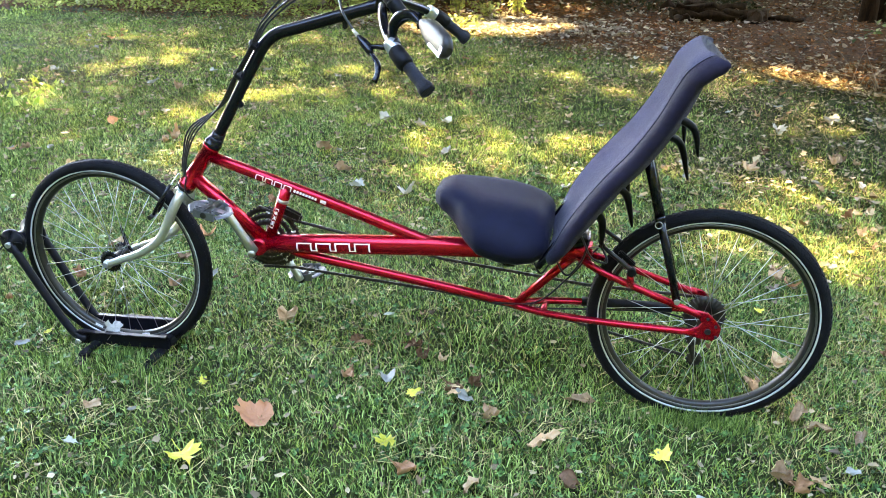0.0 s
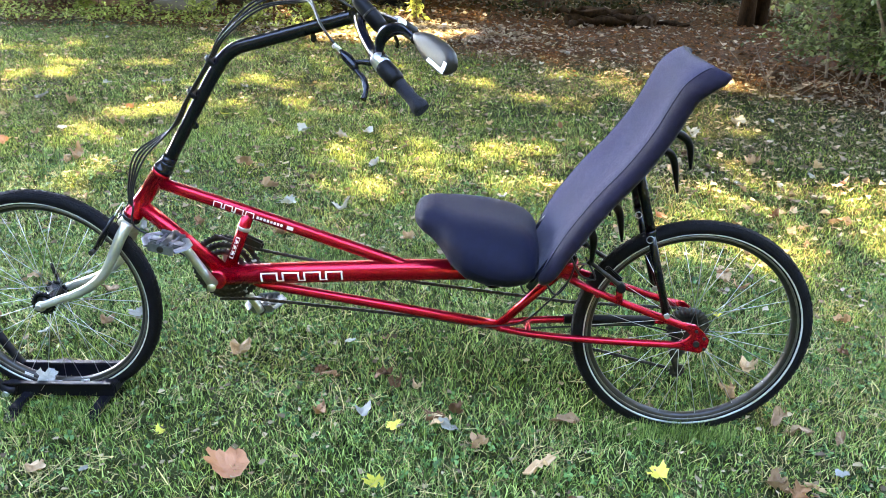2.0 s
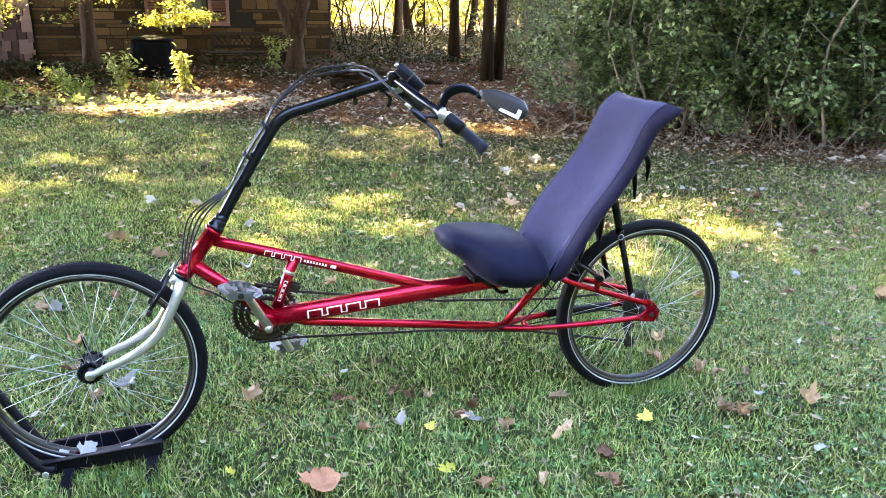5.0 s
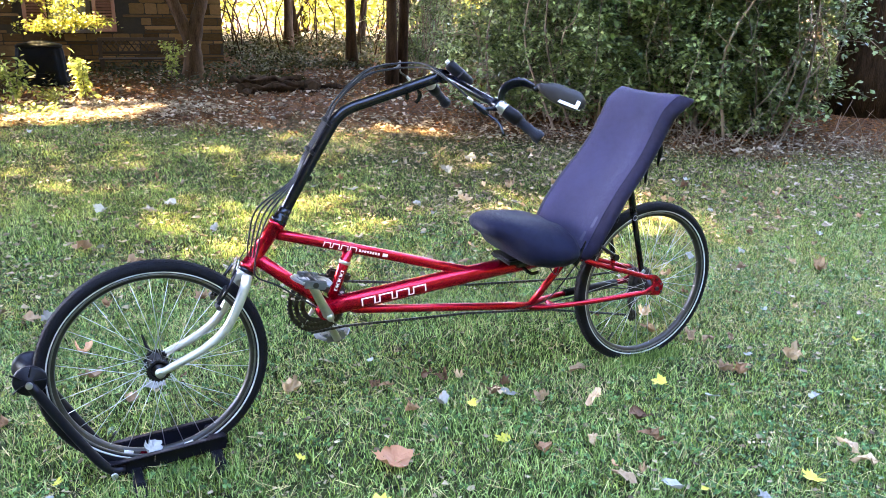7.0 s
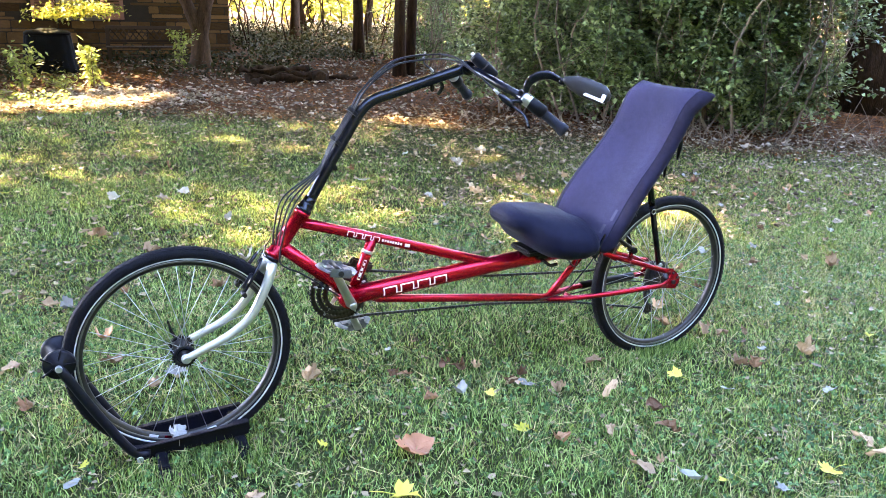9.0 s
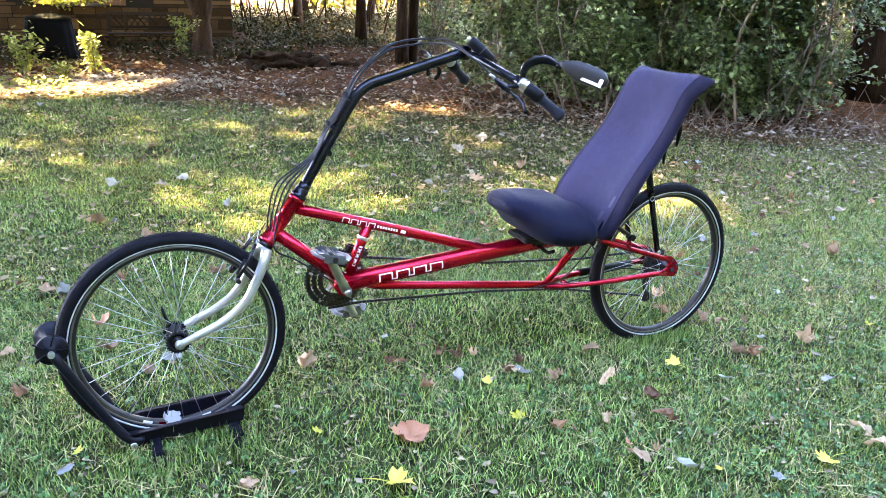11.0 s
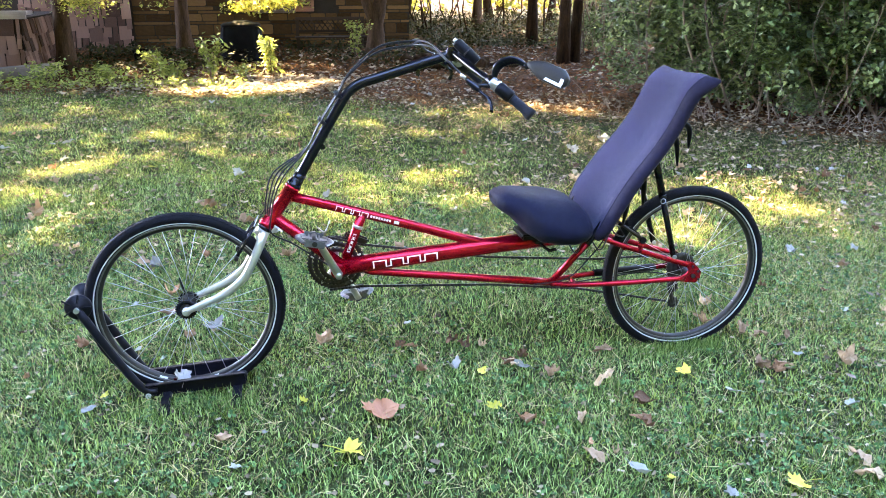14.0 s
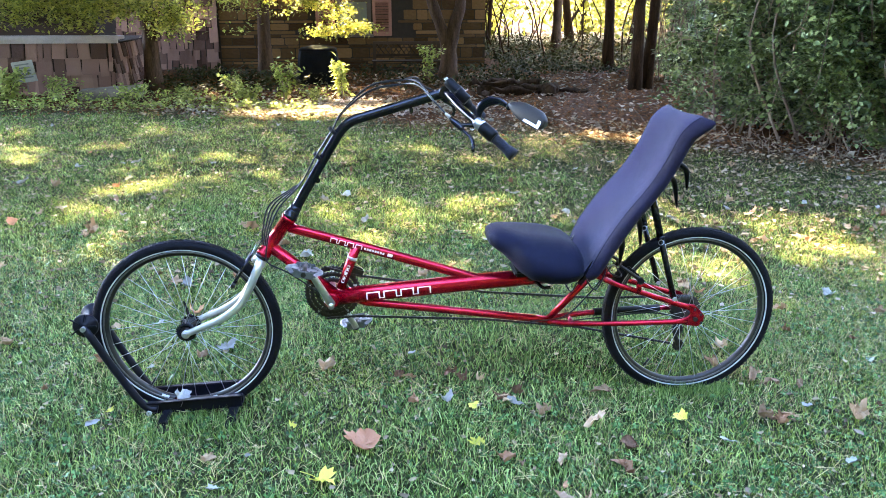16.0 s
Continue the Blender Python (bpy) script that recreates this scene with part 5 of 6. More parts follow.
part("chain", chain([(-0.40, 0, 0.479), (-0.30, 0, 0.448), (0.15, 0, 0.372), (0.55, 0, 0.338), (0.86, 0, 0.336)], 0.046, 0.036), DARKSTEEL, BIKE, "oily black upper chain run")
part("chain", chain([(-0.40, 0, 0.291), (-0.30, 0, 0.296), (0.15, 0, 0.268), (0.48, 0, 0.228), (0.835, 0, 0.150)], 0.046, 0.040), DARKSTEEL, BIKE, "oily black lower chain run")
part("front_derailleur", box((0.080, 0.016, 0.028), (-0.312, 0.048, 0.470), 0.006, Matrix.Rotation(radians(24), 4, "Y")), DARKSTEEL, BIKE, "dark front derailleur cage", smooth=False)
part("rear_derailleur", tube(smooth_path([(0.872, 0.070, 0.262), (0.858, 0.064, 0.225), (0.852, 0.044, 0.19), (0.868, 0.040, 0.135)], 5), [0.012, 0.013, 0.013, 0.012, 0.012, 0.011, 0.010, 0.009, 0.009, 0.009, 0.009, 0.009, 0.009, 0.008, 0.008, 0.008], 10, flat=0.6), DARKSTEEL, BIKE, "black rear derailleur")
for c in ((0.858, 0.040, 0.205), (0.866, 0.040, 0.142)):
    part("jockey_wheel", gear(0.019, 0, 11, 0.005, 0.006), DARKSTEEL, BIKE).location = c

# white decals: plain blocks in place of the lettering
def decal(name, a, b, r, h, cells, label, y=-1):
    """A row of hollow and solid blocks wrapped on a tube's near side."""
    a, b = Vector(a), Vector(b)
    d = (b - a).normalized()
    up = Vector((-d.z, 0, d.x))
    ln = (b - a).length
    bm = bmesh.new()

    def strip(u0, u1, v0, v1):
        n = 4
        rows = []
        for i in range(n + 1):
            v = (v0 + (v1 - v0) * i / n) * h / r
            off = up * math.sin(v) * (r + 0.0007) + Vector((0, -math.cos(v) * (r + 0.0007), 0))
            rows.append([bm.verts.new(a + d * (u * ln) + off) for u in (u0, u1)])
        for p, q in zip(rows, rows[1:]):
            bm.faces.new((p[0], p[1], q[1], q[0]))
    for u0, u1, v0, v1 in cells:
        strip(u0, u1, v0, v1)
    return part(name, bm, DECAL, BIKE, label)


BLOCKS = []
for k in range(4):
    u = k * 0.26
    BLOCKS += [(u, u + 0.022, -0.5, 0.5), (u + 0.022, u + 0.21, 0.35, 0.5), (u + 0.188, u + 0.21, -0.5, 0.35)]
BLOCKS += [(0.21 + 0.26 * k, 0.26 + 0.26 * k, -0.5, -0.35) for k in range(3)]
decal("decal", (-0.266, 0, 0.3966), (-0.045, 0, 0.4149), 0.0286, 0.026, BLOCKS, "white block mark on the main tube")
decal("decal", (-0.378, 0, 0.5960), (-0.274, 0, 0.5637), 0.0161, 0.015, BLOCKS, "white block mark on the top tube")
decal("decal", (-0.268, 0, 0.5619), (-0.172, 0, 0.5321), 0.0161, 0.009, [(0.09 * k, 0.09 * k + 0.06, -0.4, 0.4) for k in range(8)] + [(0.80, 0.97, -0.55, 0.55)], "small white marks on the top tube")
decal("decal", (-0.320, 0, 0.504), (-0.345, 0, 0.444), 0.0159, 0.010, [(0.0, 0.05, -0.5, 0.5), (0.95, 1.0, -0.5, 0.5), (0.05, 0.95, -0.5, -0.42), (0.05, 0.95, 0.42, 0.5), (0.15, 0.3, -0.25, 0.25), (0.4, 0.55, -0.25, 0.25), (0.65, 0.85, -0.25, 0.25)], "small white panel on the post")

# steering riser, bars and controls
riser = smooth_path([(-0.492, 0, 0.692), (-0.42, 0, 0.812), (-0.345, 0, 0.932), (-0.318, 0, 0.966), (-0.285, 0, 0.987), (-0.23, 0, 1.003), (-0.12, 0, 1.035), (0.002, 0, 1.070)], 5)
part("steering_riser", tube(riser, 0.0160, 18), BLACK, BIKE, "tall bent black steering riser")
part("riser_clamp", tube([(-0.498, 0, 0.684), (-0.482, 0, 0.710)], 0.0185, 18), BLACK, BIKE)
part("bar_clamp", tube([(0.004, -0.024, 1.072), (0.004, 0.024, 1.072)], 0.021, 16), BLACK, BIKE)
part("riser_lug", box((0.012, 0.012, 0.020), (-0.105, 0, 1.014), 0.003), BLACK, BIKE, smooth=False)
part("riser_lug", box((0.016, 0.014, 0.016), (-0.411, 0, 0.793), 0.003), BLACK, BIKE, smooth=False)
BAR = {-1: [(0.004, -0.0, 1.072), (0.012, -0.06, 1.066), (0.040, -0.15, 1.038), (0.082, -0.230, 1.004), (0.128, -0.262, 0.965), (0.178, -0.292, 0.920)],
       1: [(0.004, 0.0, 1.072), (0.010, 0.06, 1.070), (0.034, 0.15, 1.050), (0.070, 0.215, 1.026), (0.112, 0.246, 0.992), (0.160, 0.272, 0.951)]}
for s in (-1, 1):
    p = smooth_path(BAR[s], 6)
    part("handlebar", tube(p[:24], 0.0115, 14), BLACK, BIKE)
    g = p[22:]
    grip = part("grip", tube(g, [0.0136 if k % 2 else 0.0146 for k in range(len(g) - 2)] + [0.0188, 0.0175], 16), GRIPM, BIKE, "ribbed black rubber grip")
    d = (p[22] - p[18]).normalized()
    c = p[21]
    part("shifter", tube([c - d * 0.024, c - d * 0.018, c + d * 0.022, c + d * 0.03], [0.0155, 0.0190, 0.0195, 0.0155], 18), PLASTIC, grip, "black twist shifter")
    q = p[18]
    part("lever_clamp", tube([q - d * 0.014, q - d * 0.010, q + d * 0.012, q + d * 0.016], [0.0150, 0.0172, 0.0178, 0.0160], 14), ALLOY, grip, "silver lever clamp")
    part("gear_window", tube([q + d * 0.002 + Vector((-0.004, 0, 0.012)), q + d * 0.026 + Vector((-0.004, 0, 0.013))], [0.0095, 0.0085], 10, flat=0.7), ALLOY, grip, "silver gear indicator")
    dz = 0.0 if s < 0 else 0.018
    lv = lambda x, y, z: Vector((x, -s * y, z + dz)) + d * 0.007
    body = part("lever_body", tube(smooth_path([lv(-0.007, -0.213, 1.026), lv(0.004, -0.218, 1.016), lv(0.016, -0.224, 1.006), lv(0.030, -0.237, 0.992)], 3), [0.0045, 0.007, 0.009, 0.0105, 0.012, 0.012, 0.0125, 0.012, 0.010, 0.007], 10, flat=0.8), BLACK, BIKE, "black brake lever body")
    part("lever_arm", tube([q + Vector((0, 0, -0.004)), lv(0.040, -0.226, 1.006), lv(0.016, -0.226, 1.004)], [0.008, 0.0055, 0.006], 10), BLACK, body, "black lever arm")
    part("lever_blade", tube(smooth_path([lv(0.020, -0.228, 1.000), lv(0.038, -0.243, 0.985), lv(0.051, -0.257, 0.973), lv(0.055, -0.276, 0.954), lv(0.052, -0.290, 0.941)], 4), [0.0065] * 5 + [0.0075] * 6 + [0.006] * 5 + [0.007], 8, flat=0.55), BLACK, body, "black lever blade")
    part("cable_adjuster", tube([lv(-0.007, -0.213, 1.026), lv(-0.020, -0.207, 1.038)], [0.005, 0.0035], 10), ALLOY, body)
cyl = part("bar_control", tube([(0.006, -0.046, 1.112), (0.010, -0.048, 1.107), (0.040, -0.061, 1.078), (0.062, -0.071, 1.055), (0.066, -0.073, 1.051)], [0.013, 0.0165, 0.0175, 0.0175, 0.014], 18), PLASTIC, BIKE, "black cylindrical control on the bar")
part("control_tip", tube([(0.000, -0.044, 1.119), (0.008, -0.047, 1.110)], 0.006, 10), ALLOY, cyl)
part("control_band", tube([(0.036, -0.0593, 1.082), (0.039, -0.0606, 1.079)], 0.0181, 18), DARKSTEEL, cyl, "grey band")

# mirror on its arm
part("mirror_clamp", tube([Vector((0.080, -0.220, 1.008)) - Vector((0.009, -0.014, -0.007)), Vector((0.080, -0.220, 1.008)) + Vector((0.009, -0.014, -0.007))], 0.0175, 14), BLACK, BIKE)
arm = smooth_path([(0.080, -0.226, 1.022), (0.087, -0.229, 1.052), (0.109, -0.241, 1.071), (0.135, -0.260, 1.074), (0.158, -0.282, 1.062)], 6)
part("mirror_arm", tube(arm, [0.0075 + 0.0075 * math.sin(k / 24 * 3.1) for k in range(25)], 12, flat=0.6), BLACK, BIKE, "curved black mirror arm")
part("mirror_joint", lathe([(0, -0.01), (0.008, -0.009), (0.0095, 0), (0.008, 0.009), (0, 0.01)], 14, at=(0.160, -0.284, 1.060)), BLACK, BIKE)
md = (Vector((0.246, -0.398, 1.030)) - Vector((0.160, -0.285, 1.062)))
mlen = md.length
md.normalize()
mup = (Vector((0.25, 0.1, 1)) - md * Vector((0.25, 0.1, 1)).dot(md)).normalized()
mn = md.cross(mup).normalized()
secs = []
for k in range(15):
    t = k / 14
    hh = 0.0265 * (math.sin(min(1, t * 1.9 + 0.12) * 1.57)) * (1 if t < 0.8 else 1 - ((t - 0.8) / 0.2) ** 2 * 0.72)
    dd = 0.0115 * (1 if 0 < t < 0.95 else 0.6)
    c = Vector((0.160, -0.285, 1.062)) + md * (mlen * t) + mup * (0.006 - 0.010 * t)
    secs.append([c + mup * power(math.cos(a), 0.7) * hh + mn * power(math.sin(a), 0.8) * dd for a in (2 * math.pi * j / 20 for j in range(20))])
mirror = part("mirror", loft(secs), MIRRORM, BIKE, "long black bar-end mirror with a white corner mark")
for (t0, t1, v0, v1) in ((0.50, 0.92, -0.0205, -0.0125), (0.85, 0.93, -0.0125, 0.002)):
    bm = bmesh.new()
    for sgn in (1, -1):
        vs = [bm.verts.new(Vector((0.160, -0.285, 1.062)) + md * (mlen * t) + mup * (v + 0.006 - 0.010 * t) + mn * sgn * 0.0121) for t, v in ((t0, v0), (t1, v0), (t1, v1), (t0 + 0.08 * (t1 - t0), v1))]
        bm.faces.new(vs)
    part("white_mark", bm, DECAL, mirror, smooth=False)

# cables along the riser
def cable(name, pts, r=0.0026, label=""):
    part(name, tube(smooth_path(pts, 7), r, 7), CABLE, BIKE, label)


for k, (s, up, yo) in enumerate(((-1, 0.052, -0.012), (-1, 0.036, -0.004), (1, 0.046, 0.006), (1, 0.030, 0.014))):
    e = Vector(BAR[s][3])
    cable("cable", [(-0.014, s * 0.212, 1.033 + (0.018 if s > 0 else 0)), (-0.050, s * 0.180, 1.066 + up * 0.1), (-0.085, s * 0.105, 1.083 + up * 0.55), (-0.13, yo * 3, 1.062 + up), (-0.23, yo * 2, 1.045 + up), (-0.318, yo * 1.6, 1.000 + up * 0.4), (-0.358, yo * 1.3, 0.955), (-0.42, yo - 0.004, 0.862), (-0.462, yo - 0.01, 0.79), (-0.53 - 0.012 * k, yo - 0.022, 0.72), (-0.565 - 0.010 * k, yo - 0.026, 0.655 - 0.006 * k), (-0.583 - 0.006 * k, yo - 0.026, 0.585)], label="black control cable")
cable("cable", [(-0.583, -0.03, 0.585), (-0.585, -0.034, 0.53), (-0.52, -0.026, 0.488), (-0.44, -0.018, 0.425), (-0.37, -0.012, 0.372)])
cable("cable", [(-0.60, 0.01, 0.60), (-0.625, 0.016, 0.56), (-0.636, 0.008, 0.545), (-0.645, 0.0, 0.533)], 0.0018)
cable("cable", [(-0.37, 0.012, 0.37), (-0.2, 0.018, 0.345), (0.2, 0.016, 0.285), (0.40, 0.016, 0.262), (0.55, 0.05, 0.255), (0.75, 0.07, 0.26), (0.86, 0.075, 0.24)])
cable("cable", [(0.30, -0.014, 0.278), (0.42, -0.018, 0.295), (0.50, -0.03, 0.38), (0.545, -0.03, 0.44), (0.575, -0.02, 0.475)])
for z, x in ((0.868, -0.404), (0.948, -0.352)):
    part("cable_tie", tube([(x - 0.006, 0, z), (x + 0.002, 0, z + 0.008)], 0.0182, 14), PLASTIC, BIKE, "black cable tie")

# seat
def backrest():
    line = [(0.424, 0.506), (0.444, 0.536), (0.482, 0.613), (0.548, 0.714), (0.612, 0.794), (0.660, 0.868), (0.694, 0.938), (0.716, 0.976), (0.744, 1.000), (0.772, 1.012)]
    wide = [0.160, 0.186, 0.192, 0.184, 0.177, 0.172, 0.172, 0.176, 0.179, 0.178]
    path = smooth_path([(x, 0, z) for x, z in line], 5)
    secs = []
    n = len(path)
    for i, c in enumerate(path):
        t = i / (n - 1)
        d = (path[min(i + 1, n - 1)] - path[max(i - 1, 0)]).normalized()
        nrm = Vector((-d.z, 0, d.x))
        f = t * (len(wide) - 1)
        k = min(int(f), len(wide) - 2)
        hw = wide[k] + (wide[k + 1] - wide[k]) * (f - k)
        hd = 0.030 * (1 if 0.02 < t < 0.98 else 0.55) * (0.62 + 0.38 * min(1, t / 0.25))
        yc = -0.012 - 0.027 * t
        sag = 0.030 * math.sin(math.pi * min(1, 0.18 + 0.9 * t)) + 0.012
        ring = []
        for j in range(40):
            a = 2 * math.pi * j / 40
            w, e = power(math.cos(a), 0.55), power(math.sin(a), 0.75)
            q = c + nrm * (e * hd - 0.022 - sag * (1 - w * w) - 0.018 * abs(w) ** 6)
            q.y = yc + w * hw
            q += Vector((0.020, 0, 0.020)) * (abs(w) ** 4) * max(0, (t - 0.85) / 0.15)
            ring.append(q)
        secs.append(ring)
    b = part("backrest", loft(secs), PIPING, BIKE, "dark padded backrest with rolled edges")
    bm = bmesh.new()
    grid = [[bm.verts.new(ring[j] + (ring[j] - ring[27]).normalized() * 0.0015) for j in range(5, 16)] for ring in secs[2:-1]]
    for p, q in zip(grid, grid[1:]):
        for k in range(10):
            bm.faces.new((p[k], p[k + 1], q[k + 1], q[k]))
    part("mesh_panel", bm, FABRIC, b, "dark violet mesh panel")
    for i, j in ((6, 13), (9, 14)):
        bm = bmesh.new()
        c, d, e = secs[i][j], secs[i + 2][j], secs[i][j - 1]
        o = (secs[i][j] - secs[i][27]).normalized() * 0.003
        bm.faces.new([bm.verts.new(v + o) for v in (c, c.lerp(e, 0.8), d + (e - c) * 0.7, d)])
        part("worn_mark", bm, FADED, b, "faded pale print", smooth=False)
    for s in (-1, 1):
        seam = []
        for i in range(3, n - 2):
            ring = secs[i]
            seam.append(ring[5 if s > 0 else 15] + (ring[5 if s > 0 else 15] - ring[27]).normalized() * 0.0006)
        part("seam", tube(seam, 0.0012, 5), FOAM, b, "dark stitched seam")
    return secs


SECS = backrest()


def cushion():
    st = [(0.141, 0.036, 0.606, 0.590), (0.148, 0.064, 0.618, 0.576), (0.166, 0.086, 0.626, 0.562), (0.190, 0.098, 0.630, 0.546), (0.212, 0.116, 0.628, 0.524), (0.238, 0.152, 0.625, 0.496), (0.275, 0.184, 0.621, 0.474), (0.330, 0.198, 0.615, 0.464), (0.380, 0.198, 0.604, 0.463), (0.418, 0.186, 0.590, 0.470), (0.440, 0.165, 0.572, 0.482), (0.450, 0.13, 0.555, 0.495)]
    secs = []
    dense = []
    for (a, b) in zip(st, st[1:]):
        for k in range(3):
            dense.append([p + (q - p) * k / 3 for p, q in zip(a, b)])
    dense.append(list(st[-1]))
    for x, hw, zt, zb in dense:
        ring = []
        for j in range(40):
            a = 2 * math.pi * j / 40
            w, e = power(math.cos(a), 0.65), power(math.sin(a), 0.7)
            y = w * hw
            z = (zt + zb) / 2 + e * (zt - zb) / 2 - 0.62 * y * y * (1.25 if e > 0 else 0.55) - (0.010 * math.exp(-(y / 0.05) ** 2) * (e > 0) * min(1, max(0, (x - 0.2) / 0.1)))
            ring.append((x, y - 0.004, z))
        secs.append(ring)
    part("seat_cushion", loft(secs), FOAM, BIKE, "contoured black foam seat cushion")
    part("seat_base", box((0.20, 0.12, 0.02), (0.335, 0, 0.468), 0.006), PLASTIC, BIKE, smooth=False)
    part("seat_clamp", box((0.06, 0.07, 0.036), (0.315, 0, 0.452), 0.006), BLACK, BIKE, smooth=False)
    part("clamp_lever", tube(smooth_path([(0.31, -0.03, 0.435), (0.335, -0.045, 0.415), (0.36, -0.05, 0.418)], 4), 0.006, 8), BLACK, BIKE)


cushion()
# seat frame loop, struts and straps behind the backrest
for s in (-1, 1):
    y = s * 0.135 - 0.02
    part("seat_rail", tube(smooth_path([(0.43, y, 0.465), (0.50, y, 0.575), (0.575, y, 0.66), (0.66, y - 0.01, 0.775), (0.72, y - 0.01, 0.90)], 5), 0.009, 10), BLACK, BIKE)
    top, bot = Vector((0.664, s * 0.088 - 0.004, 0.768)), Vector((0.783, s * 0.080, 0.375))
    mid = top.lerp(bot, 0.42)
    st = part("seat_strut", tube([top, mid + (bot - top) * 0.04], 0.0120, 12), BLACK, BIKE, "black telescopic seat strut")
    part("inner_strut", tube([mid, bot], 0.0100, 12), BLACK, st)
    part("strut_collar", tube([mid, mid + (bot - top) * 0.03], 0.0130, 12), BLACK, st)
    part("strut_bolt", tube([bot + Vector((0, -0.013, 0)), bot + Vector((0, 0.013, 0))], 0.0075, 10), ALLOY, st)
    part("strut_ring", lathe([(0.0085, -0.001), (0.0098, 0), (0.0085, 0.001), (0.0075, 0)], 20, at=mid + Vector((0, -0.013, -0.02)), closed=True), STEEL, st)
part("cross_bar", tube([(0.664, -0.12, 0.765), (0.664, 0.11, 0.765)], 0.009, 10), BLACK, BIKE)
for a, b, c in (((0.715, -0.150, 0.865), (0.760, -0.135, 0.835), (0.780, -0.110, 0.765)), ((0.690, -0.135, 0.820), (0.738, -0.10, 0.790), (0.768, -0.070, 0.696)), ((0.602, -0.150, 0.690), (0.630, -0.115, 0.655), (0.651, -0.080, 0.568)), ((0.560, -0.140, 0.620), (0.578, -0.11, 0.58), (0.582, -0.085, 0.505)), ((0.715, 0.10, 0.86), (0.752, 0.09, 0.82), (0.765, 0.08, 0.74)), ((0.60, 0.10, 0.70), (0.63, 0.08, 0.65), (0.64, 0.06, 0.58))):
    part("strap", tube(smooth_path([a, b, c], 6), [0.0125 - 0.009 * (k / 12) ** 2.2 for k in range(13)], 8, flat=0.8), PLASTIC, BIKE, "loose black webbing strap end")
# bent wires and clips where seat meets frame
for k, q in enumerate((((0.46, -0.08, 0.475), (0.50, -0.09, 0.42), (0.535, -0.07, 0.455), (0.55, -0.05, 0.50)), ((0.53, -0.06, 0.52), (0.56, -0.075, 0.47), (0.60, -0.06, 0.455), (0.575, -0.03, 0.50)), ((0.40, -0.03, 0.45), (0.43, -0.05, 0.40), (0.455, -0.04, 0.43)))):
    part("wire_clip", tube(smooth_path(q, 6), 0.0028, 6), CABLE, BIKE)
part("seat_latch", box((0.05, 0.08, 0.018), (0.530, 0, 0.490), 0.006, Matrix.Rotation(radians(-18), 4, "Y")), BLACK, BIKE, smooth=False)


# ---- floor stand that holds the front wheel ----
def stand():
    s = thing("bicycle_floor_stand", "black steel floor stand holding the front wheel", "bicycle stand", (0, 0, 0))
    for y in (-0.048, 0.048):
        bm = box((0.315, 0.005, 0.046), (-0.862, y, 0.028), 0.0015, Matrix.Rotation(radians(-3), 4, "Y"))
        box((0.315, 0.018, 0.005), (-0.862, y + (0.008 if y > 0 else -0.008), 0.051), 0.0015, Matrix.Rotation(radians(-3), 4, "Y"), bm)
        part("base_rail", bm, STANDM, s, "folded black steel side rail", smooth=False)
        arm = smooth_path([(-0.985, y * 1.15, 0.018), (-1.030, y * 1.2, 0.038), (-1.105, y * 1.25, 0.17), (-1.186, y * 1.3, 0.334)], 4)
        part("arm", tube(arm, 0.0118, 10, flat=1.1), STANDM, s, "rising black arm")
        part("pivot_bolt", tube([(-1.012, y * 1.25 - 0.012, 0.012), (-1.012, y * 1.25 + 0.012, 0.012)], 0.009, 10), ALLOY, s)
    for x, w in ((-0.955, 0.158), (-0.732, 0.145)):
        f = part("foot", box((0.030, 2 * w - 0.05, 0.012), (x, 0, 0.006), 0.003), STANDM, s, "flat cross foot", smooth=False)
        for e in (-1, 1):
            part("foot_pad", box((0.034, 0.055, 0.012), (x, e * (w - 0.018), -0.005), 0.004, Matrix.Rotation(radians(-14 * e), 4, "X")), PLASTIC, f, smooth=False)
    part("hinge", box((0.030, 0.12, 0.030), (-1.010, 0, 0.016), 0.004), STANDM, s, smooth=False)
    part("wheel_stop", box((0.05, 0.096, 0.030), (-0.725, 0, 0.034), 0.004), STANDM, s, smooth=False)
    part("cradle_plate", box((0.25, 0.090, 0.004), (-0.86, 0, 0.008), 0.001), STANDM, s, smooth=False)
    prof = [(0, -0.068), (0.013, -0.068), (0.015, -0.062), (0.038, -0.061), (0.0410, -0.056), (0.0410, -0.050), (0.037, -0.046), (0.020, -0.024), (0.020, 0.008), (0.040, 0.028), (0.0445, 0.032), (0.0445, 0.037), (0.041, 0.042), (0.0, 0.044)]
    r = part("roller", lathe(prof, 40, at=(-1.182, 0, 0.334)), STANDM, s, "black spool roller bearing on the tyre")
    part("roller_bolt", tube([(-1.184, -0.080, 0.330), (-1.184, -0.068, 0.330)], 0.0085, 12), ALLOY, r)
    for k in range(5):
        a = 2 * math.pi * k / 5
        part("rib", box((0.030, 0.004, 0.004), (-1.188 + 0.030 * math.cos(a), -0.0655, 0.336 + 0.030 * math.sin(a)), 0, Matrix.Rotation(-a, 4, "Y")), STANDM, r, smooth=False)


stand()


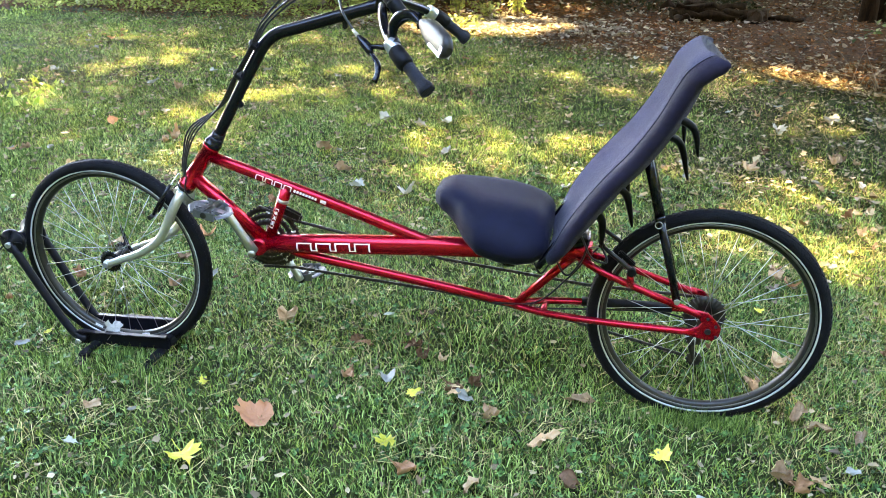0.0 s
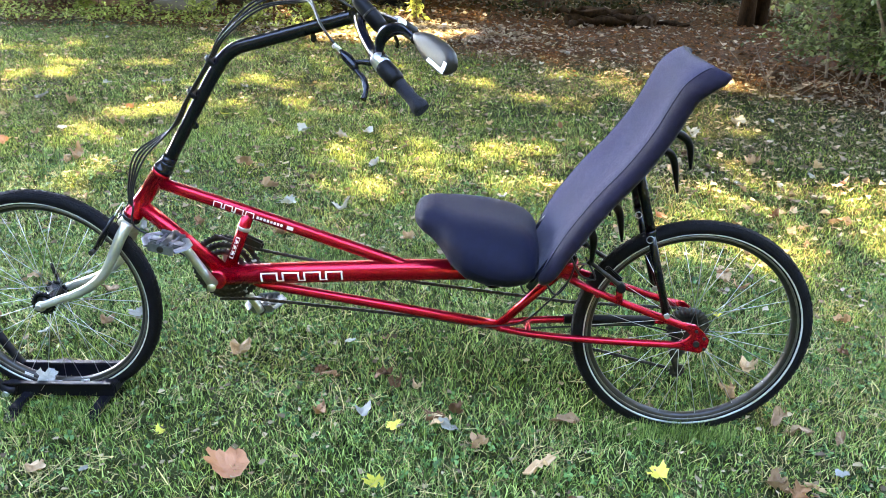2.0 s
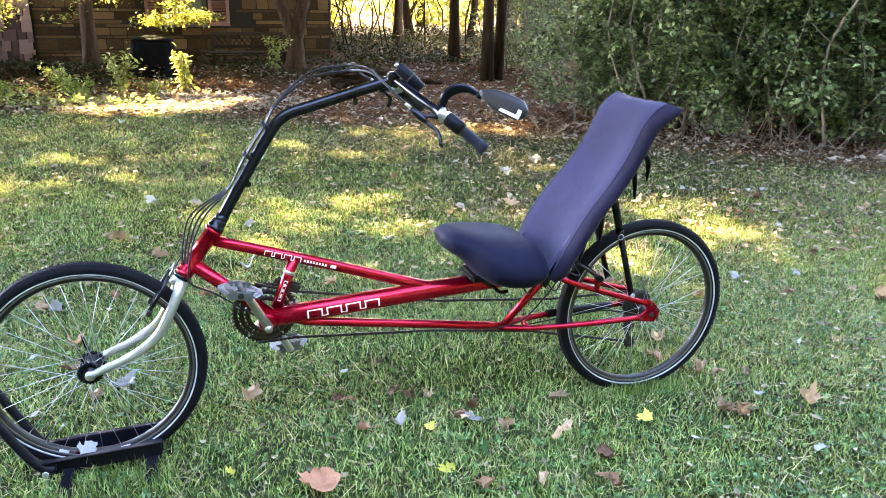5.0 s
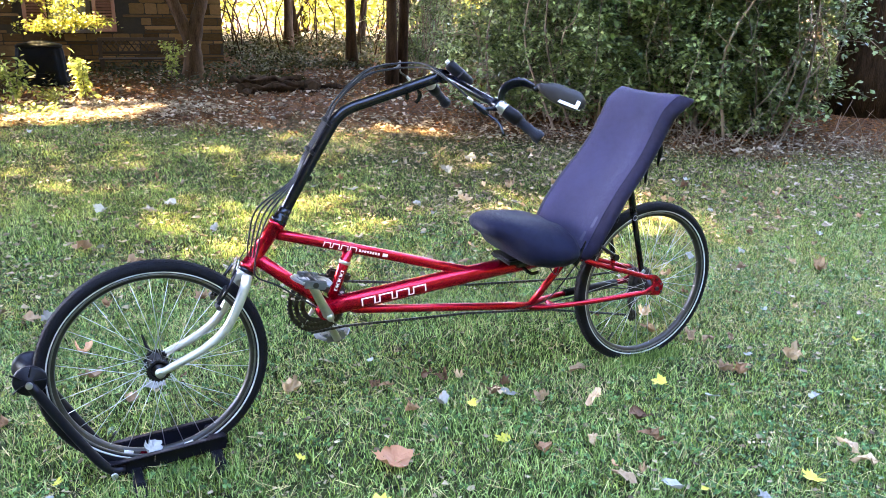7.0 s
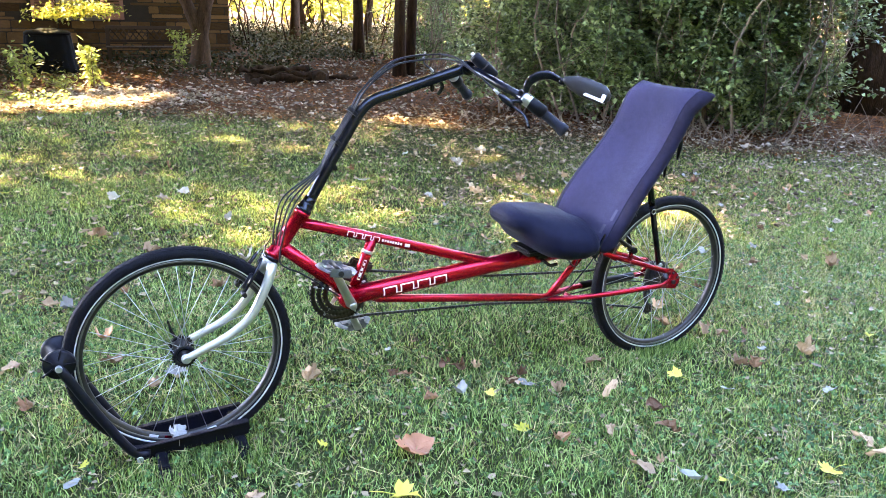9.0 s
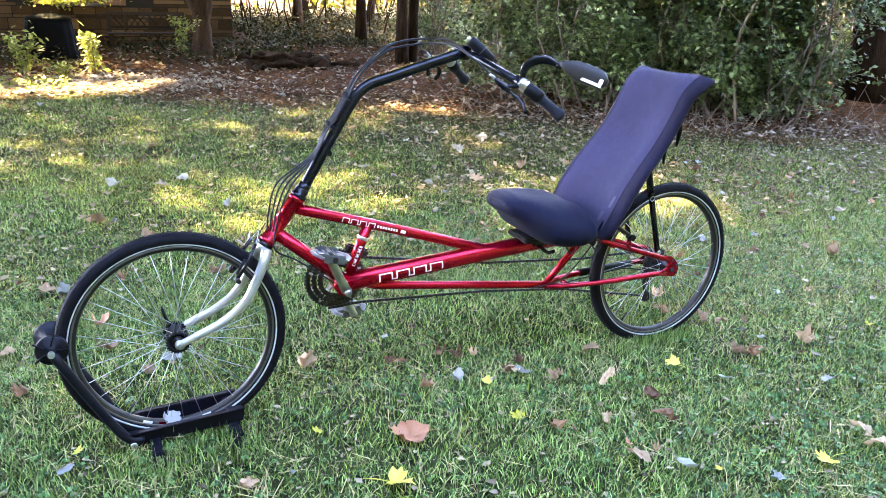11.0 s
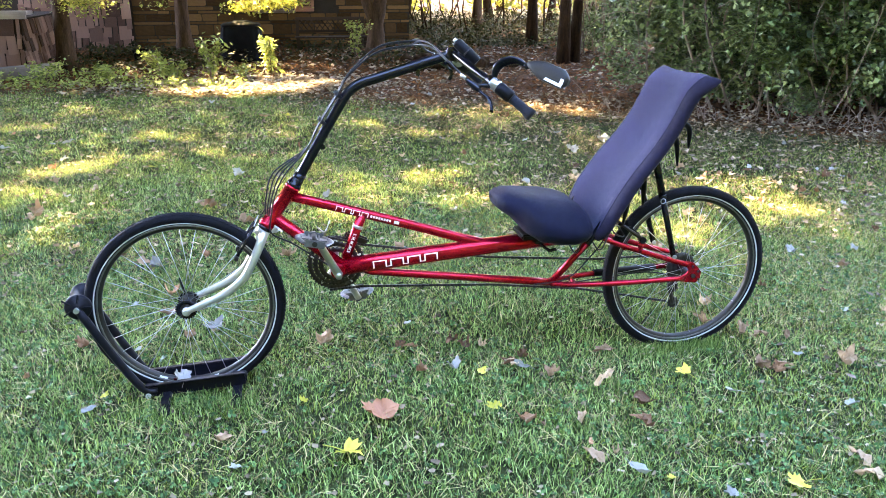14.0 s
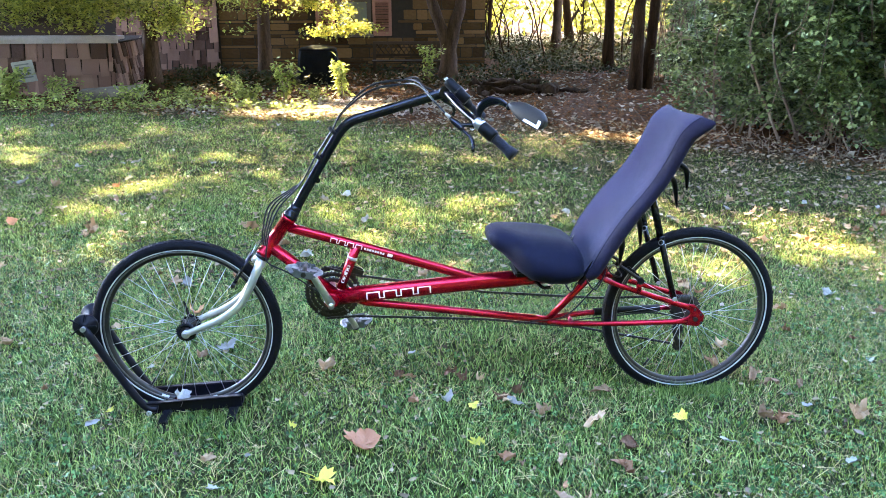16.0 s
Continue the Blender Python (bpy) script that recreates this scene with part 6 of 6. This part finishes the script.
# ---- fallen leaves ----
def leaf_mesh(kind, colour, seed):
    """A fallen leaf: maple lobes or an oval blade, curled and creased."""
    rd = random.Random(seed)
    out = []
    if kind == "maple":
        half = ((90, 1.0), (79, 0.66), (71, 0.74), (61, 0.36), (51, 0.70), (39, 0.98), (29, 0.64), (17, 0.68), (6, 0.38), (-14, 0.62), (-34, 0.36), (-60, 0.30), (-82, 0.12))
        soft = {"orange": 0.10, "tan": 0.4, "brown": 0.4, "pale": 0.42, "yellow": 0.7}[colour]
        ring = list(half) + [(180 - a, r) for a, r in half[::-1]][:-1]
        for a, r in ring:
            r = r ** soft * rd.uniform(0.88, 1.1)
            out.append((r * math.cos(radians(a)), r * math.sin(radians(a))))
    else:
        for k in range(20):
            a = 2 * math.pi * k / 20
            w = 0.46 * (1 + 0.12 * math.sin(3 * a + seed)) * (1 - 0.35 * abs(math.sin(a)) ** 3)
            out.append((w * math.cos(a) * rd.uniform(0.85, 1.1), 0.95 * math.sin(a)))
    roll = {"brown": rd.uniform(2.2, 3.6), "tan": rd.uniform(1.0, 2.4), "pale": rd.uniform(0.4, 1.4), "orange": 1.1, "yellow": rd.uniform(0.2, 0.9)}[colour]
    lump = {"brown": 0.52, "tan": 0.38, "pale": 0.25, "orange": 0.30, "yellow": 0.18}[colour]
    skew, bow, fold = rd.uniform(-0.5, 0.5), rd.uniform(-0.1, 0.5), rd.uniform(0.0, 0.35)

    def shape(x, y):
        u = x + skew * y
        p = Vector((math.sin(u * roll) / roll, y - skew * 0.5 * x, 0.06 + (1 - math.cos(u * roll)) / roll + bow * y * y + fold * abs(x)))
        q = Vector((x * 2.4 + seed, y * 2.4, 0.3 * seed))
        return p + Vector((noise.noise(q), noise.noise(q + Vector((9, 0, 0))), noise.noise(q + Vector((0, 7, 0))))) * lump

    bm = bmesh.new()
    rings = [[bm.verts.new(shape(x * f, y * f)) for x, y in out] for f in (0.35, 0.7, 1.0)]
    c = bm.verts.new(shape(0, 0))
    n = len(out)
    for k in range(n):
        j = (k + 1) % n
        bm.faces.new((c, rings[0][k], rings[0][j]))
        for inner, outer in zip(rings, rings[1:]):
            bm.faces.new((inner[k], outer[k], outer[j], inner[j]))
    low = min(v.co.z for v in bm.verts)
    for v in bm.verts:
        v.co.z -= low
    p, q = shape(0, -0.1) - Vector((0, 0, low)), shape(rd.uniform(-0.2, 0.2), -1.25) - Vector((0, 0, low))
    tube([p, p.lerp(q, 0.5) + Vector((0.05, 0, 0.06)), q], [0.022, 0.018, 0.022], 4, bm)
    for v in bm.verts:
        v.co *= 0.055
    return mesh_from(bm, "fallen_leaf", LEAFM[colour], True)


LOOK = {"tan": "dry tan leaf curled on the grass", "orange": "broad salmon-brown leaf lying on the grass", "pale": "pale upturned leaf lying on the grass", "yellow": "bright yellow maple leaf on the lawn", "brown": "crumpled dark brown leaf in the grass"}
LEAVES = {(c, k): leaf_mesh("maple" if k < 3 or c == "yellow" else "oval", c, 10 * i + k) for i, c in enumerate(LOOK) for k in range(5)}


def fallen(x, y, colour, size, yaw, rd, k=None, tip=9):
    ob = new("fallen_leaf", LEAVES[colour, rd.randrange(5) if k is None else k])
    z = float(height(np.float64(x), np.float64(y))) + 0.026
    ob.matrix_world = pose(x, y, z, rd.uniform(-tip, tip), rd.uniform(-tip, tip), yaw) @ Matrix.Diagonal((size, size, size * rd.uniform(0.8, 1.6), 1))
    return tagged(ob, LOOK[colour], "leaf", "fallen leaves")


rd = random.Random(77)
KNOWN = [("orange", -0.285, -0.33, 1.0, 40, 0), ("yellow", -0.41, -0.51, 1.15, 250, 0), ("tan", 0.565, -0.04, 0.8, 80, 3), ("pale", 0.005, -0.06, 0.55, 30, 1), ("yellow", 0.095, -0.095, 0.55, 200, 1), ("tan", -0.43, 0.24, 0.85, 10, 1), ("pale", -0.84, 0.45, 1.0, 30, 0), ("yellow", 0.08, -0.34, 0.6, 20, 2), ("yellow", 0.785, -0.24, 0.75, 40, 0), ("yellow", 0.79, -0.885, 0.75, 100, 1), ("orange", -1.05, 0.86, 0.7, 10, 1)]
for c, x, y, s, yaw, k in KNOWN:
    fallen(x, y, c, s, yaw, rd, k)
DROPPED = {
    "tan": [(1.06, -0.26), (1.38, -0.28), (0.49, -0.25), (0.22, -0.08), (0.33, -0.17), (0.33, -0.46), (0.28, -0.66), (1.03, -0.8), (1.0, -0.89), (-1.36, 0.69), (-1.03, 0.63), (-0.93, 0.38), (1.2, -0.04), (2.01, 0.57), (2.34, 0.54), (2.37, 0.39), (3.0, 1.21), (-1.24, 1.27), (-0.99, 2.18), (1.16, 0.02), (1.3, -0.05), (-0.76, -0.37), (1.06, 0.15), (1.15, 0.3), (-2.62, 3.44), (-0.77, 1.82), (1.35, 2.35), (1.89, 2.66), (-1.75, 0.57), (-1.95, 2.2), (1.98, 1.65), (2.25, 1.49)],
    "brown": [(1.11, -0.3), (0.56, -0.39), (0.5, -0.52), (0.15, -0.44), (0.04, 0.13), (0.08, 0.09), (-1.3, 0.38), (-0.12, 0.13), (-0.11, -0.07), (0.2, -0.06)],
    "pale": [(0.88, -0.39), (1.21, -0.54), (0.24, -0.09), (0.38, -0.75), (0.58, -0.9), (-1.19, -0.1), (-0.1, 0.34), (0.95, 1.32), (-0.85, 2.98), (-0.58, 2.83), (-0.44, 2.99), (-0.3, 2.28), (0.77, 2.93), (-0.71, -0.53), (1.25, -0.2), (-1.1, 0.3), (-3.78, 3.82), (-0.62, 1.6), (-0.35, 1.55), (1.4, 3.67), (1.64, 3.24), (2.04, 3.6), (-2.27, 4.31), (-2.91, 3.59)],
    "yellow": [(0.45, -0.8), (1.78, -0.27), (-0.52, -0.19), (-1.16, -0.02), (1.15, 0.64)],
}
for c, places in DROPPED.items():
    for x, y in places:
        if c == "brown":
            for k in range(rd.randrange(3)):
                fallen(x + rd.uniform(-0.06, 0.06), y + rd.uniform(-0.06, 0.06), rd.choice(("brown", "tan", "tan")), rd.uniform(0.3, 0.55), rd.uniform(0, 360), rd, tip=35)
        fallen(x, y, c, rd.uniform(0.48, 0.75) * (1.6 if y > 1.5 else 1.1) * (0.6 if c == "yellow" else 1.0) * (0.75 if c == "pale" and y < 1.5 else 1.0), rd.uniform(0, 360), rd, tip=20)
ob = fallen(-0.905, -0.03, "pale", 0.8, 20, rd, 2)
ob.matrix_world = pose(-0.905, -0.03, 0.045, 35, 10, 20) @ Matrix.Diagonal((0.6, 0.6, 0.6, 1))
for i in range(190):
    near = i < 26
    if near:
        x, y = rd.uniform(-2.0, 2.2), rd.uniform(-1.0, 1.3)
    else:
        y = 1.2 + 5.3 * rd.random() ** 1.1
        x = rd.uniform(-3.2 - 0.3 * y, 2.6 + 0.35 * y)
    if y > lawn_edge(x) + 0.6 or (abs(x) < 1.2 and abs(y) < 0.05):
        continue
    c = rd.choices(("tan", "pale", "brown", "yellow", "orange"), (0.36, 0.22, 0.36, 0.02, 0.04) if near else (0.32, 0.48, 0.12, 0.04, 0.04))[0]
    if x > 0.8 and y > 1.0 and rd.random() < 0.5:
        c = "tan"
    fallen(x, y, c, rd.uniform(0.28, 0.52) * (0.8 if near else 1.45), rd.uniform(0, 360), rd, tip=22)

for i in range(60):
    x, y = rd.uniform(0.9, 4.2), rd.uniform(0.15, 2.6)
    if y < lawn_edge(x) - 0.2:
        fallen(x, y, rd.choices(("tan", "brown", "pale", "orange"), (0.45, 0.25, 0.2, 0.1))[0], rd.uniform(0.35, 0.7), rd.uniform(0, 360), rd, tip=25)


def scraps():
    """Small scraps of leaf and dry needles lying in the grass, joined."""
    n = 20000
    x = rng.uniform(-6, 6.5, n)
    y = 1.0 + 7.4 * rng.uniform(0, 1, n) ** 1.2
    ok = (y < lawn_edge(x) + 1.0) & (rng.uniform(0, 1, n) < 0.12 + 0.6 * np.clip((y - 0.5) / 1.5, 0, 1) + 0.3 * np.clip(x / 3, 0, 1))
    bits("leaf_scraps", x[ok], y[ok], 0.017, SCRAP, "small brown scraps of dead leaves in the lawn", (0.015, 0.035))
    x, y = rng.uniform(-2.2, 3.6, 3400), rng.uniform(-1.2, 1.2, 3400)
    bits("grass_litter", x, y, 0.009, SCRAP, "crumbs of dead leaf caught in the grass", (0.012, 0.034))
    x, y = rng.uniform(1.2, 5.0, 2600), rng.uniform(-0.4, 2.6, 2600)
    ok = rng.uniform(0, 1, 2600) < soft_noise(x, y, 0.5, 15) * np.clip(0.35 + 0.4 * y + 0.2 * x, 0, 1)
    bits("pale_scraps", x[ok], y[ok], 0.013, DRIFT, "bleached bits of leaf in the thin grass", (0.02, 0.036))
    n = 6500
    x = rng.uniform(-4, 7, n); y = rng.uniform(0.6, 7.5, n)
    ok = (y < lawn_edge(x) + 1.2) & (y > lawn_edge(x) - 3.4 - rng.normal(0, 0.6, n)) & (rng.uniform(0, 1, n) < 0.22 + 0.8 * np.clip((x + 0.5) / 3, 0, 1))
    bits("leaf_drift", x[ok], y[ok], 0.020, DRIFT, "pale dry leaves drifted before the hedge", (0.02, 0.04))
    # pale bits strewn over the sun patch; their colour adds to its brightness
    n = 3200
    x, y = rng.normal(-0.85, 0.75, n), rng.normal(7.75, 0.42, n)
    ok = y > lawn_edge(x) - 0.3
    bits("dry_leaf_drift", x[ok], y[ok], 0.032, SUNPALE, "pale leaf bits whitening the sunlit patch at the bed edge", (0.0, 0.025))
    # bare twigs under the hedge
    bm = bmesh.new()
    rr = random.Random(4)
    for k in range(260):
        x = rr.uniform(2.6, 7.0)
        y = float(lawn_edge(x)) + rr.uniform(-0.1, 0.7)
        a, ln = rr.uniform(0, 6.28), rr.uniform(0.10, 0.5)
        p = Vector((x, y, SOIL + rr.uniform(0.0, 0.03)))
        e = p + Vector((math.cos(a) * ln, math.sin(a) * ln * 0.6, ln * rr.uniform(0.0, 1.0)))
        tube(smooth_path([p, p.lerp(e, 0.5) + Vector((rr.uniform(-0.05, 0.05), 0, rr.uniform(0, 0.08))), e], 3), [0.003, 0.003, 0.0026, 0.0026, 0.002, 0.002, 0.0014], 5, bm)
    tagged(part("dry_twigs", bm, TWIG), "dry grey twigs tangled under the hedge", "twigs", kind="stuff")


scraps()

# ---- stones and shingles ----
courses(HOUSE, -3.25, 2.06, 13.9, SOIL, 1.75, (-1.36, 0.17, 0.59, 2.05), 3)
shingles(HOUSE, -5.2, -3.27, 13.9, SOIL, 1.6, 9)
shingles(SHED, -6.9, -4.02, 9.65, SOIL, 0.72, 8)
shingles(SHED, 0.02, 1.5, 0, SOIL, 0.70, 11, base=pose(-4.02, 9.65, 0, 0, 0, 90))
